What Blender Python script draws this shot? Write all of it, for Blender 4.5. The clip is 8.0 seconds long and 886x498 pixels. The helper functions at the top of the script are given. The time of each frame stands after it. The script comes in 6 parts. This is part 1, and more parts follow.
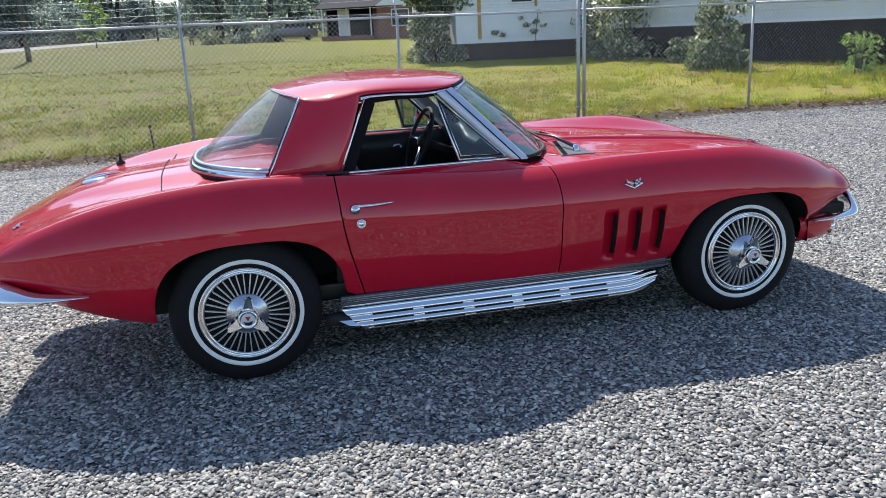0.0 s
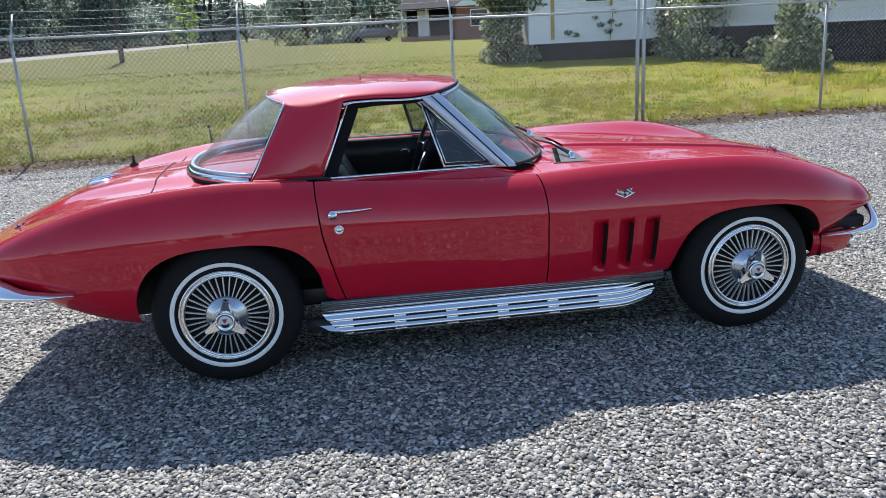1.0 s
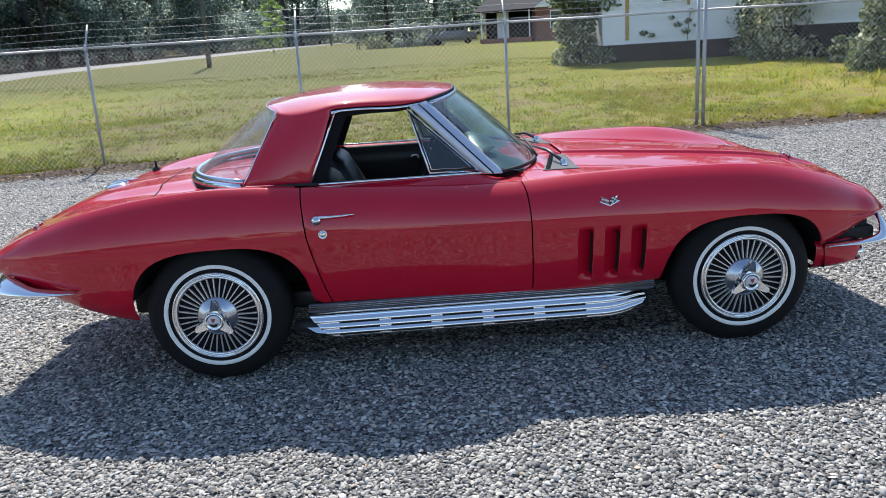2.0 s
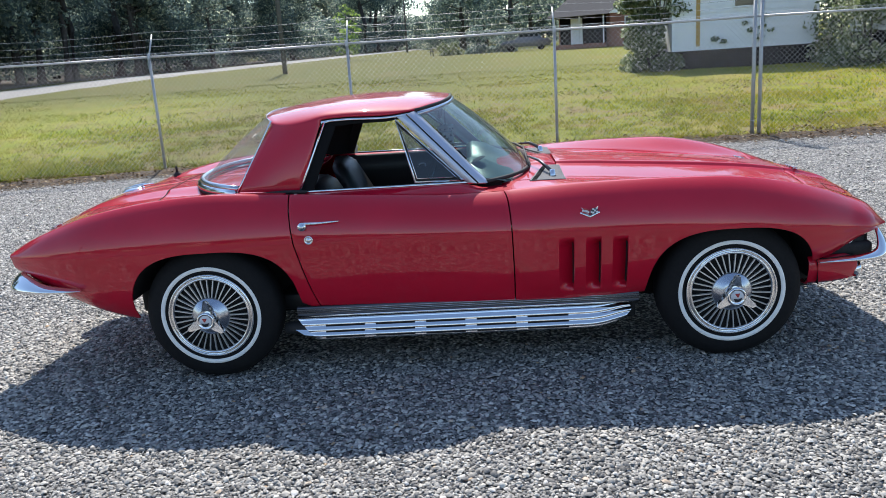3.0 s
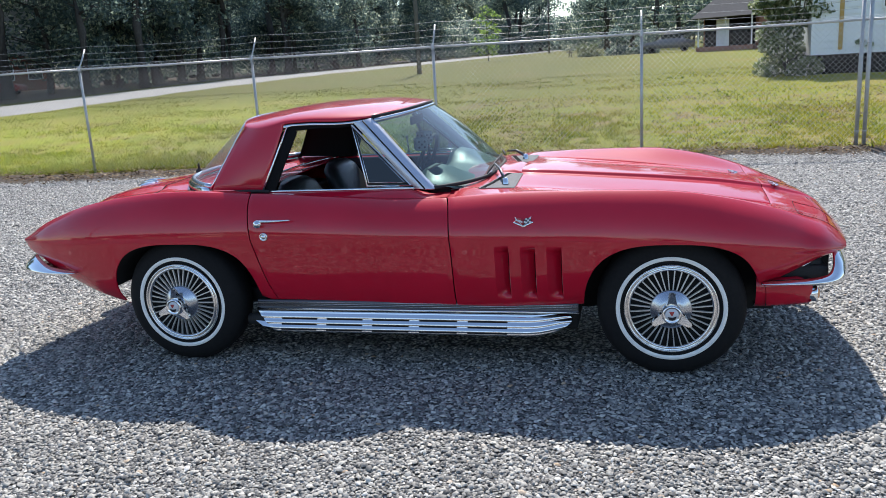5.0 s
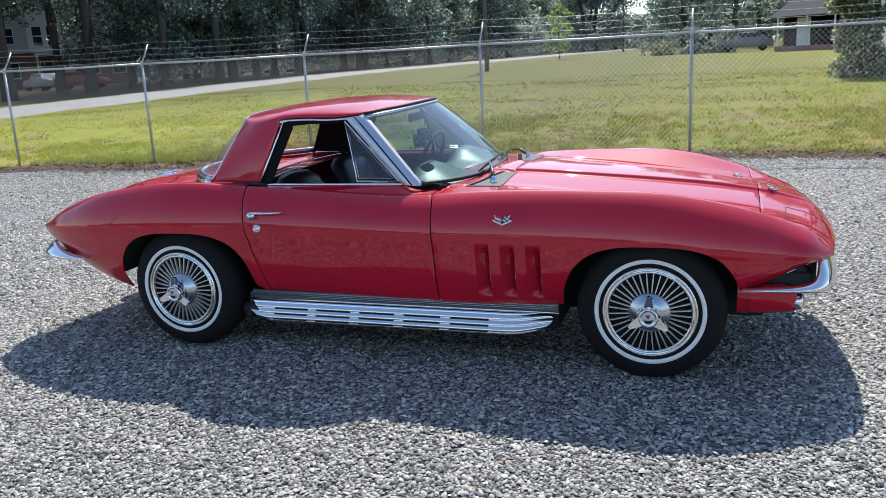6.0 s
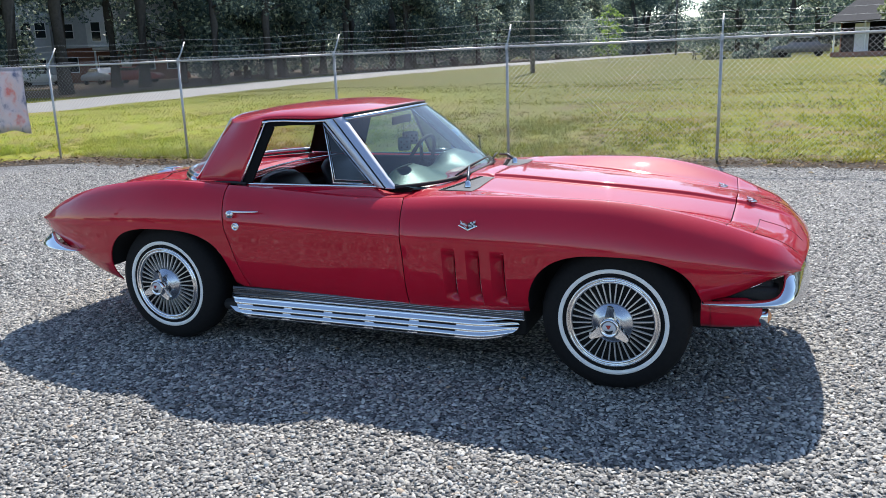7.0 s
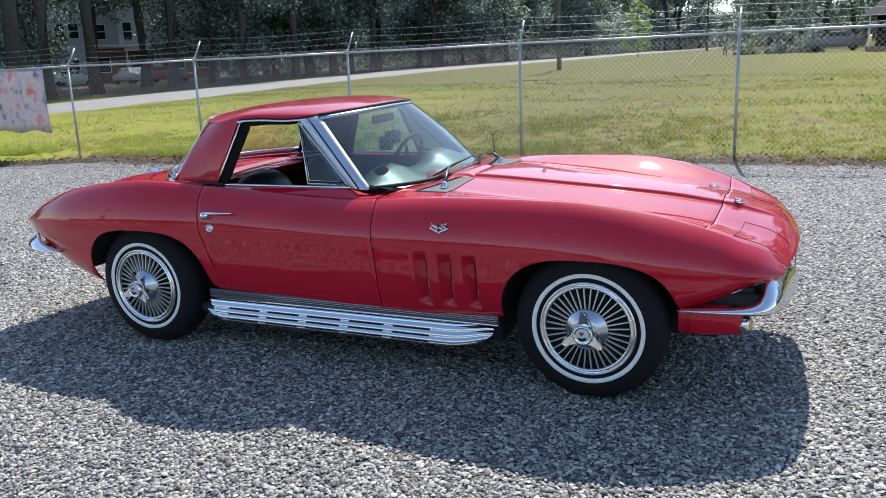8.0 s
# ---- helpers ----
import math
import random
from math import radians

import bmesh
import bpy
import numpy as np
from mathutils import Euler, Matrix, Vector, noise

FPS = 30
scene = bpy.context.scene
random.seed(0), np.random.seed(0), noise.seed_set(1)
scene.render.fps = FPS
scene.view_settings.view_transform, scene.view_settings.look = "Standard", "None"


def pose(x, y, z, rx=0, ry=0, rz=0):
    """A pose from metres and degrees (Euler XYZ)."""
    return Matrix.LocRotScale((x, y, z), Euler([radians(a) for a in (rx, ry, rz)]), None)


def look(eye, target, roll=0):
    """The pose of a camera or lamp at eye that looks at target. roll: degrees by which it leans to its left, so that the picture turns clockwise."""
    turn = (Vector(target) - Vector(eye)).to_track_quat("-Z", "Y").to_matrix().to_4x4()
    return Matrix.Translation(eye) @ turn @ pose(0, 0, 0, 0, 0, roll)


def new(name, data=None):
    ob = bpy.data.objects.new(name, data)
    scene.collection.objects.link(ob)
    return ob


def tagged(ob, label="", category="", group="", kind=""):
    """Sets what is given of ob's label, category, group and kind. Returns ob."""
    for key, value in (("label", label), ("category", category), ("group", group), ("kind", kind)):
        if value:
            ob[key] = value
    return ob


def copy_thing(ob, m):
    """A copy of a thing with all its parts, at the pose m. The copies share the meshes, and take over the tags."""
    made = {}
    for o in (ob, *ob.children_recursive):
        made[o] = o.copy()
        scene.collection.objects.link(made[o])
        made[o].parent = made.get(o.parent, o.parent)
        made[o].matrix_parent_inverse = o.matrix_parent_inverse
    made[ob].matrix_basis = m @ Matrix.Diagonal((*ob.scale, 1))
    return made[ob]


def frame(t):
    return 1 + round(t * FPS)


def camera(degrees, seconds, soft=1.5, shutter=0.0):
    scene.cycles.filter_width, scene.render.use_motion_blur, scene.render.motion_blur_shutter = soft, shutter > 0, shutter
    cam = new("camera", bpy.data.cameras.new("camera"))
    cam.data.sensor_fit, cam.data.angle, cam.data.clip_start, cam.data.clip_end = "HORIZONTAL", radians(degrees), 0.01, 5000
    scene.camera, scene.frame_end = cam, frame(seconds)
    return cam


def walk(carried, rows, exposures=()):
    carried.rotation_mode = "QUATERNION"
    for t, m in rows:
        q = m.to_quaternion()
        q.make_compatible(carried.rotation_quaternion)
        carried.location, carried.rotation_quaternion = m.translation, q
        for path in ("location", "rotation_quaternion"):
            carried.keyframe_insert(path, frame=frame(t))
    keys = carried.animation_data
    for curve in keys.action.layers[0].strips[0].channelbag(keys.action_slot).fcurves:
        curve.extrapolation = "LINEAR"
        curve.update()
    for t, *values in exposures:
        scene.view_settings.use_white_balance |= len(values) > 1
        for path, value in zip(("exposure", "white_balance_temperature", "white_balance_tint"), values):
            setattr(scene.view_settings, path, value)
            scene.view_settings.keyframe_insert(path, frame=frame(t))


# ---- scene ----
cam = camera(58.6, 8.0, soft=0.45)
PATH = [
    (0, (-1.195, -4.198, 1.489), (-0.728, -2.327, 0.959), -2.6),
    (0.5, (-0.99, -4.249, 1.487), (-0.622, -2.355, 0.96), -2.7),
    (1, (-0.744, -4.243, 1.492), (-0.474, -2.331, 0.971), -2.9),
    (1.5, (-0.508, -4.295, 1.497), (-0.34, -2.37, 0.982), -3.3),
    (3, (0.127, -4.397, 1.499), (0.008, -2.459, 1.019), -3.8),
    (3.5, (0.374, -4.468, 1.494), (0.177, -2.534, 1.025), -3.7),
    (4, (0.597, -4.467, 1.488), (0.314, -2.543, 1.022), -3.7),
    (4.5, (0.832, -4.42, 1.491), (0.46, -2.51, 1.031), -3.5),
    (6, (1.475, -4.304, 1.467), (0.845, -2.461, 1.012), -2.9),
    (6.5, (1.641, -4.241, 1.468), (0.948, -2.42, 1.018), -2.2),
    (7, (1.828, -4.187, 1.472), (1.089, -2.383, 1.022), -2.0),
    (7.5, (1.936, -4.089, 1.46), (1.162, -2.3, 1.011), -2.0),
    (8, (2.028, -3.977, 1.461), (1.221, -2.204, 1.008), -2.4),
]
walk(cam, [(t, look(eye, target, roll)) for t, eye, target, roll in PATH])

# ---- light ----
SUN_ELEVATION, SUN_AZIMUTH = 49.5, -8.0   # degrees; azimuth from +y towards +x
world = bpy.data.worlds.new("sky")
scene.world = world
world.use_nodes = True
wn = world.node_tree
sky = wn.nodes.new("ShaderNodeTexSky")
sky.sky_type = "NISHITA"
sky.sun_disc = False
sky.sun_elevation = radians(SUN_ELEVATION)
sky.sun_rotation = radians(SUN_AZIMUTH)
sky.air_density, sky.dust_density, sky.ozone_density = 1.0, 0.25, 1.5
wn.nodes["Background"].inputs["Strength"].default_value = 0.15
wn.links.new(sky.outputs["Color"], wn.nodes["Background"].inputs["Color"])
sun_data = bpy.data.lights.new("sun", "SUN")
sun_data.energy, sun_data.angle, sun_data.color = 4.1, radians(0.53), (1.0, 0.948, 0.885)
sun = new("sun", sun_data)
sd = Vector((math.sin(radians(SUN_AZIMUTH)) * math.cos(radians(SUN_ELEVATION)),
             math.cos(radians(SUN_AZIMUTH)) * math.cos(radians(SUN_ELEVATION)), math.sin(radians(SUN_ELEVATION))))
sun.matrix_world = look(sd * 60, (0, 0, 0))
scene.view_settings.exposure = 0.62


# ---- materials ----
def mat(name, color, rough=0.5, metal=0.0, coat=0.0, spec=0.5):
    m = bpy.data.materials.new(name)
    m.use_nodes = True
    b = m.node_tree.nodes["Principled BSDF"]
    b.inputs["Base Color"].default_value = (*color, 1)
    b.inputs["Roughness"].default_value = rough
    b.inputs["Metallic"].default_value = metal
    b.inputs["Coat Weight"].default_value = coat
    b.inputs["Coat Roughness"].default_value = 0.03
    b.inputs["Specular IOR Level"].default_value = spec
    return m


def ramp(m, fac, stops):
    r = m.node_tree.nodes.new("ShaderNodeValToRGB")
    while len(r.color_ramp.elements) < len(stops):
        r.color_ramp.elements.new(0.5)
    for e, (p, c) in zip(r.color_ramp.elements, stops):
        e.position, e.color = p, (*c, 1)
    m.node_tree.links.new(fac, r.inputs["Fac"])
    return r.outputs["Color"]


def noise_tex(m, scale, detail=4.0, rough=0.55, kind="ShaderNodeTexNoise", space="Object"):
    nt = m.node_tree
    co = nt.nodes.new("ShaderNodeTexCoord")
    n = nt.nodes.new(kind)
    n.inputs["Scale"].default_value = scale
    if kind == "ShaderNodeTexNoise":
        n.inputs["Detail"].default_value, n.inputs["Roughness"].default_value = detail, rough
    nt.links.new(co.outputs[space], n.inputs["Vector"])
    return n


def mixed(m, a, b, fac, mode="MIX"):
    n = m.node_tree.nodes.new("ShaderNodeMix")
    n.data_type, n.blend_type = "RGBA", mode
    for key, v in (("Factor", fac), ("A", a), ("B", b)):
        sock = [k for k in n.inputs if k.name == key and (k.type == "VALUE" if key == "Factor" else k.type == "RGBA")][0]
        if isinstance(v, bpy.types.NodeSocket):
            m.node_tree.links.new(v, sock)
        else:
            sock.default_value = v if key == "Factor" else (*v, 1)
    return [k for k in n.outputs if k.type == "RGBA"][0]


def bsdf(m):
    return m.node_tree.nodes["Principled BSDF"]


def wire(m, out, name):
    m.node_tree.links.new(out, bsdf(m).inputs[name])


def bump(m, height, strength=0.3, distance=0.01):
    n = m.node_tree.nodes.new("ShaderNodeBump")
    n.inputs["Strength"].default_value, n.inputs["Distance"].default_value = strength, distance
    m.node_tree.links.new(height, n.inputs["Height"])
    wire(m, n.outputs["Normal"], "Normal")


def speckled(name, dark, light, scale, rough=0.8, metal=0.0, strength=0.2, distance=0.005, detail=5.0):
    """A surface with two scales of variation and a fine relief."""
    m = mat(name, light, rough, metal)
    a, b = noise_tex(m, scale, detail), noise_tex(m, scale * 0.13, 3.0)
    col = ramp(m, a.outputs["Fac"], [(0.3, dark), (0.7, light)])
    wire(m, mixed(m, col, mixed(m, dark, light, b.outputs["Fac"]), 0.4), "Base Color")
    bump(m, a.outputs["Fac"], strength, distance)
    return m


RED = mat("red_paint", (0.50, 0.004, 0.022), 0.5, 0.0, 0.92, 0.08)
_n = noise_tex(RED, 3.0, 3.0)
wire(RED, ramp(RED, _n.outputs["Fac"], [(0.3, (0.45, 0.003, 0.021)), (0.7, (0.50, 0.004, 0.026))]), "Base Color")
bsdf(RED).inputs["Coat Roughness"].default_value = 0.03
bsdf(RED).inputs["Coat IOR"].default_value = 1.53
CHROME = mat("chrome", (0.78, 0.79, 0.81), 0.07, 1.0)
_n = noise_tex(CHROME, 30, 4.0)
wire(CHROME, ramp(CHROME, _n.outputs["Fac"], [(0.35, (0.05, 0.05, 0.05)), (0.7, (0.13, 0.13, 0.13))]), "Roughness")
FIN = speckled("satin_bright_fin", (0.60, 0.60, 0.595), (0.74, 0.735, 0.725), 60, 0.34, 0.6)
STEEL = mat("brushed_steel", (0.50, 0.52, 0.57), 0.24, 1.0)
PILLAR = mat("satin_windscreen_frame", (0.56, 0.58, 0.65), 0.46, 0.85)
SILL = mat("grey_anodised_sill", (0.10, 0.10, 0.11), 0.32, 0.8)
BLACK = speckled("black_rubber", (0.010, 0.010, 0.011), (0.022, 0.022, 0.023), 120, 0.75)
TYRE = speckled("tyre_rubber", (0.006, 0.006, 0.007), (0.012, 0.012, 0.013), 60, 0.8)
bsdf(TYRE).inputs["Specular IOR Level"].default_value = 0.25
WHITEWALL = speckled("whitewall_rubber", (0.82, 0.81, 0.78), (0.92, 0.91, 0.88), 40, 0.65)
VINYL = speckled("black_vinyl", (0.010, 0.011, 0.012), (0.020, 0.021, 0.023), 160, 0.38)
WELL = speckled("underbody_black", (0.006, 0.006, 0.006), (0.014, 0.014, 0.014), 20, 0.9)
# near-black for the dice spots, and for the shade in slots, gaps and recesses
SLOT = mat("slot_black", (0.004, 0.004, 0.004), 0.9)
GALV = speckled("galvanised_steel", (0.40, 0.40, 0.40), (0.56, 0.56, 0.55), 25, 0.48, 0.6)
BARB = speckled("dull_barbed_wire", (0.26, 0.27, 0.28), (0.40, 0.41, 0.42), 8, 0.5, 0.4)
WIREM = speckled("galvanised_wire", (0.46, 0.47, 0.48), (0.60, 0.61, 0.62), 8, 0.5, 0.25)


def glass(name, color, rough=0.0, base=0.05, grazing=0.9, haze=0.0):
    """Thin glass: mostly clear, with a reflection that grows at grazing angles."""
    m = bpy.data.materials.new(name)
    m.use_nodes = True
    nt = m.node_tree
    nt.nodes.remove(nt.nodes["Principled BSDF"])
    tr, gl = nt.nodes.new("ShaderNodeBsdfTransparent"), nt.nodes.new("ShaderNodeBsdfGlossy")
    mx, lw = nt.nodes.new("ShaderNodeMixShader"), nt.nodes.new("ShaderNodeLayerWeight")
    pw, ma = nt.nodes.new("ShaderNodeMath"), nt.nodes.new("ShaderNodeMath")
    tr.inputs["Color"].default_value = (*color, 1)
    gl.inputs["Roughness"].default_value = rough
    lw.inputs["Blend"].default_value = 0.5
    pw.operation, ma.operation = "POWER", "MULTIPLY_ADD"
    pw.inputs[1].default_value = 4.6
    ma.inputs[1].default_value, ma.inputs[2].default_value = grazing, base
    nt.links.new(lw.outputs["Facing"], pw.inputs[0])
    nt.links.new(pw.outputs[0], ma.inputs[0])
    nt.links.new(ma.outputs[0], mx.inputs["Fac"])
    nt.links.new(tr.outputs["BSDF"], mx.inputs[1])
    nt.links.new(gl.outputs["BSDF"], mx.inputs[2])
    out = mx.outputs["Shader"]
    if haze:                              # pale film: cloudy rear glass, and glare painted on the windscreen
        df, m2 = nt.nodes.new("ShaderNodeBsdfDiffuse"), nt.nodes.new("ShaderNodeMixShader")
        df.inputs["Color"].default_value = (0.8, 0.8, 0.8, 1)
        m2.inputs["Fac"].default_value = haze
        nt.links.new(out, m2.inputs[1])
        nt.links.new(df.outputs["BSDF"], m2.inputs[2])
        out = m2.outputs["Shader"]
    nt.links.new(out, nt.nodes["Material Output"].inputs["Surface"])
    return m


GLASS = glass("tinted_car_glass", (0.40, 0.60, 0.57), 0.0, 0.12, 0.75, 0.03)
SIDEGLASS = glass("side_glass", (0.34, 0.39, 0.43), 0.0, 0.07)
REARGLASS = glass("hazy_rear_glass", (0.80, 0.84, 0.84), 0.08, 0.06, 0.40, 0.10)


# ---- mesh helpers ----
def mesh(name, verts, faces, material, smooth=True):
    me = bpy.data.meshes.new(name)
    me.from_pydata([tuple(map(float, v)) for v in verts], [], faces)
    me.materials.append(material)
    if smooth:
        me.polygons.foreach_set("use_smooth", [True] * len(me.polygons))
    me.update()
    return me


def part(name, data, parent=None, label="", place=None):
    """Links a mesh as one object, under its thing when there is one."""
    ob = new(name, data)
    if parent is not None:
        ob.parent = parent
    if place is not None:
        ob.matrix_basis = place
    return tagged(ob, label)


def thing(name, label, category, group="", kind="", place=None):
    ob = new(name)
    ob.empty_display_size = 0.1
    if place is not None:
        ob.matrix_basis = place
    return tagged(ob, label, category, group, kind)


def grid(P, flip=False, close_u=False, close_v=False, base=0):
    """Faces over a grid of points P[i][j]."""
    P = np.asarray(P, float)
    nu, nv = P.shape[:2]
    faces = []
    for i in range(nu if close_u else nu - 1):
        for j in range(nv if close_v else nv - 1):
            a, b = base + i * nv + j, base + ((i + 1) % nu) * nv + j
            c, d = base + ((i + 1) % nu) * nv + (j + 1) % nv, base + i * nv + (j + 1) % nv
            faces.append((a, d, c, b) if flip else (a, b, c, d))
    return P.reshape(-1, 3).tolist(), faces


def joined(*pieces):
    verts, faces = [], []
    for v, f in pieces:
        n = len(verts)
        verts += list(v)
        faces += [tuple(k + n for k in q) for q in f]
    return verts, faces


def box(x0, x1, y0, y1, z0, z1):
    v = [(x, y, z) for x in (x0, x1) for y in (y0, y1) for z in (z0, z1)]
    f = [(0, 1, 3, 2), (4, 6, 7, 5), (0, 4, 5, 1), (2, 3, 7, 6), (0, 2, 6, 4), (1, 5, 7, 3)]
    return v, f


def bevelled(name, pieces, material, width=0.01, segments=2):
    v, f = joined(*pieces)
    bm = bmesh.new()
    vs = [bm.verts.new(p) for p in v]
    for q in f:
        bm.faces.new([vs[k] for k in q])
    bmesh.ops.recalc_face_normals(bm, faces=bm.faces)
    bmesh.ops.bevel(bm, geom=bm.edges[:], offset=width, segments=segments, affect="EDGES", profile=0.6)
    me = bpy.data.meshes.new(name)
    bm.to_mesh(me)
    bm.free()
    me.materials.append(material)
    me.polygons.foreach_set("use_smooth", [True] * len(me.polygons))
    return me


def lathe(profile, n=64, axis="y"):
    """Turns (radius, offset) pairs about an axis."""
    P = []
    for i in range(n):
        a = 2 * math.pi * i / n
        c, s = math.cos(a), math.sin(a)
        P.append([(r * c, o, r * s) if axis == "y" else (r * c, r * s, o) for r, o in profile])
    return grid(P, close_u=True)


def tube(points, radius, sides=6, closed=False, flat=1.0):
    """A round (or flattened) bar along a line."""
    pts = [Vector(p) for p in points]
    n, rings = len(pts), []
    up = Vector((0, 0, 1))
    for i, p in enumerate(pts):
        a = pts[(i - 1) % n] if (closed or i) else p
        b = pts[(i + 1) % n] if (closed or i < n - 1) else p
        d = (b - a).normalized()
        side = d.cross(up)
        side = side.normalized() if side.length > 1e-4 else Vector((1, 0, 0))
        nrm = side.cross(d).normalized()
        r = radius[i] if isinstance(radius, (list, tuple)) else radius
        rings.append([tuple(p + side * (r * math.cos(2 * math.pi * k / sides)) * flat + nrm * (r * math.sin(2 * math.pi * k / sides))) for k in range(sides)])
    v, f = grid(rings, close_u=closed, close_v=True)
    if not closed:
        f.append(tuple(range(sides)))
        f.append(tuple(range((n - 1) * sides, n * sides))[::-1])
    return v, f


def spl(xs, ys):
    """A smooth curve through a few stations."""
    xs, ys = np.asarray(xs, float), np.asarray(ys, float)
    d = np.diff(ys) / np.diff(xs)
    m = np.empty(len(xs))
    m[0], m[-1] = d[0], d[-1]
    h = np.diff(xs)
    m[1:-1] = (d[:-1] * h[1:] + d[1:] * h[:-1]) / (h[1:] + h[:-1])

    def at(x):
        x = min(max(float(x), xs[0]), xs[-1])
        i = min(int(np.searchsorted(xs, x, "right")) - 1, len(xs) - 2)
        t = (x - xs[i]) / h[i]
        return float((2 * t**3 - 3 * t**2 + 1) * ys[i] + (t**3 - 2 * t**2 + t) * h[i] * m[i]
                     + (3 * t**2 - 2 * t**3) * ys[i + 1] + (t**3 - t**2) * h[i] * m[i + 1])
    return at


def step(a, b, x):
    t = min(max((x - a) / (b - a), 0.0), 1.0)
    return t * t * (3 - 2 * t)


# ---- the land ----
def land(x, y):
    """Height of the ground: flat gravel yard, and a field that rises gently behind the fence."""
    if y < 8:
        return 0.0
    return 0.022 * (y - 8) if y < 60 else 1.144 + 0.0131 * (y - 60)


yard_edge = spl([-140, -14, -11.4, -10, -8, -6.6, -4.3, -2.9, 2, 4.3, 7, 9.5, 14, 140], [5.6, 5.6, 5.9, 6.7, 6.6, 6.8, 7.25, 7.3, 7.55, 7.3, 7.4, 7.0, 6.4, 5.0])

GRASS = mat("field_grass", (0.10, 0.13, 0.03), 0.85, spec=0.2)
_a, _b, _c = noise_tex(GRASS, 0.35, 5.0), noise_tex(GRASS, 4.5, 6.0, 0.7), noise_tex(GRASS, 40, 3.0)
_g = ramp(GRASS, _b.outputs["Fac"], [(0.36, (0.072, 0.095, 0.006)), (0.5, (0.155, 0.175, 0.010)), (0.64, (0.235, 0.235, 0.024))])
_d = ramp(GRASS, _c.outputs["Fac"], [(0.3, (0.17, 0.135, 0.05)), (0.7, (0.30, 0.25, 0.09))])
_f = ramp(GRASS, _a.outputs["Fac"], [(0.50, (0, 0, 0)), (0.64, (0.6, 0.6, 0.6))])


def tint_by_place(m, col):
    """Scales the grass colour by place: brighter along the fence and at both ends, yellower towards the houses, darker
    farther off.
    """
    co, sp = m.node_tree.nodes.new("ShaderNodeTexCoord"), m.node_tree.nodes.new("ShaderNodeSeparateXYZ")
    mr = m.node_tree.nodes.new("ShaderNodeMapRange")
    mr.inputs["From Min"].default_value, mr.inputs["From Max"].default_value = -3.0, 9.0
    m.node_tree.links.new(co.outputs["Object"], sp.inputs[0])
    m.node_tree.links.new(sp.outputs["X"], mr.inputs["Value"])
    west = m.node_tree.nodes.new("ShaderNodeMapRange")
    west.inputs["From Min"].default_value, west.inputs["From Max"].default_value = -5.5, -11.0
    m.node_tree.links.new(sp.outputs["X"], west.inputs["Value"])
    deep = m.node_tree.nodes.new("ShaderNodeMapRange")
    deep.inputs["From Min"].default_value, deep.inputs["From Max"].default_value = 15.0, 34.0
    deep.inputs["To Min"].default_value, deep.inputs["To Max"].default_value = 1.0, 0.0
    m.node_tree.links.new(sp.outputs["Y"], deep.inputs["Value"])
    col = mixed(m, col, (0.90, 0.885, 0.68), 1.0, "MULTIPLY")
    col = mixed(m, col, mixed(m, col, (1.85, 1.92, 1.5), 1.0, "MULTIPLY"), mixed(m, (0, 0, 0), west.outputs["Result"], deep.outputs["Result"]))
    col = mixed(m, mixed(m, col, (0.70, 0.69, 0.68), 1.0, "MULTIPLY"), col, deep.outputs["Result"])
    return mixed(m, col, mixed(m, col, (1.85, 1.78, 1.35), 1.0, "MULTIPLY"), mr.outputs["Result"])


_co, _sx = GRASS.node_tree.nodes.new("ShaderNodeTexCoord"), GRASS.node_tree.nodes.new("ShaderNodeSeparateXYZ")
GRASS.node_tree.links.new(_co.outputs["Object"], _sx.inputs[0])
_map = GRASS.node_tree.nodes.new("ShaderNodeMapRange")     # bare soil shows most ten metres behind the fence
_map.inputs["From Min"].default_value, _map.inputs["From Max"].default_value = 26.0, 15.0
GRASS.node_tree.links.new(_sx.outputs["Y"], _map.inputs["Value"])
_q = noise_tex(GRASS, 1.1, 6.0, 0.7)
_bare = ramp(GRASS, _q.outputs["Fac"], [(0.50, (0, 0, 0)), (0.60, (1, 1, 1))])
_soil = ramp(GRASS, _c.outputs["Fac"], [(0.35, (0.10, 0.075, 0.045)), (0.65, (0.27, 0.20, 0.12))])
_base = mixed(GRASS, _g, _d, _f)
wire(GRASS, tint_by_place(GRASS, mixed(GRASS, _base, _soil, mixed(GRASS, (0, 0, 0), _bare, _map.outputs["Result"]))), "Base Color")
bump(GRASS, _c.outputs["Fac"], 0.7, 0.05)

GRAVEL = mat("grey_gravel", (0.3, 0.3, 0.3), 0.68, spec=0.5)
_v = noise_tex(GRAVEL, 58, kind="ShaderNodeTexVoronoi")
_w = noise_tex(GRAVEL, 9.0, 8.0, 0.75)
_sep = GRAVEL.node_tree.nodes.new("ShaderNodeSeparateColor")
GRAVEL.node_tree.links.new(_v.outputs["Color"], _sep.inputs["Color"])
_g = ramp(GRAVEL, _sep.outputs["Red"], [(0.0, (0.16, 0.162, 0.165)), (0.45, (0.44, 0.43, 0.41)), (0.8, (0.64, 0.62, 0.57)), (1.0, (0.80, 0.78, 0.74))])
_g = mixed(GRAVEL, _g, ramp(GRAVEL, _w.outputs["Fac"], [(0.38, (0.62, 0.62, 0.63)), (0.6, (1, 1, 1))]), 0.8, "MULTIPLY")
# cell edges darkened: the shade between stones, put into the colour
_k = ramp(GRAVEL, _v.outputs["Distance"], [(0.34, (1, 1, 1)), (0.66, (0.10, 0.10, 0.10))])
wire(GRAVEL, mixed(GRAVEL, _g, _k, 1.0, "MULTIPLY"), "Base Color")
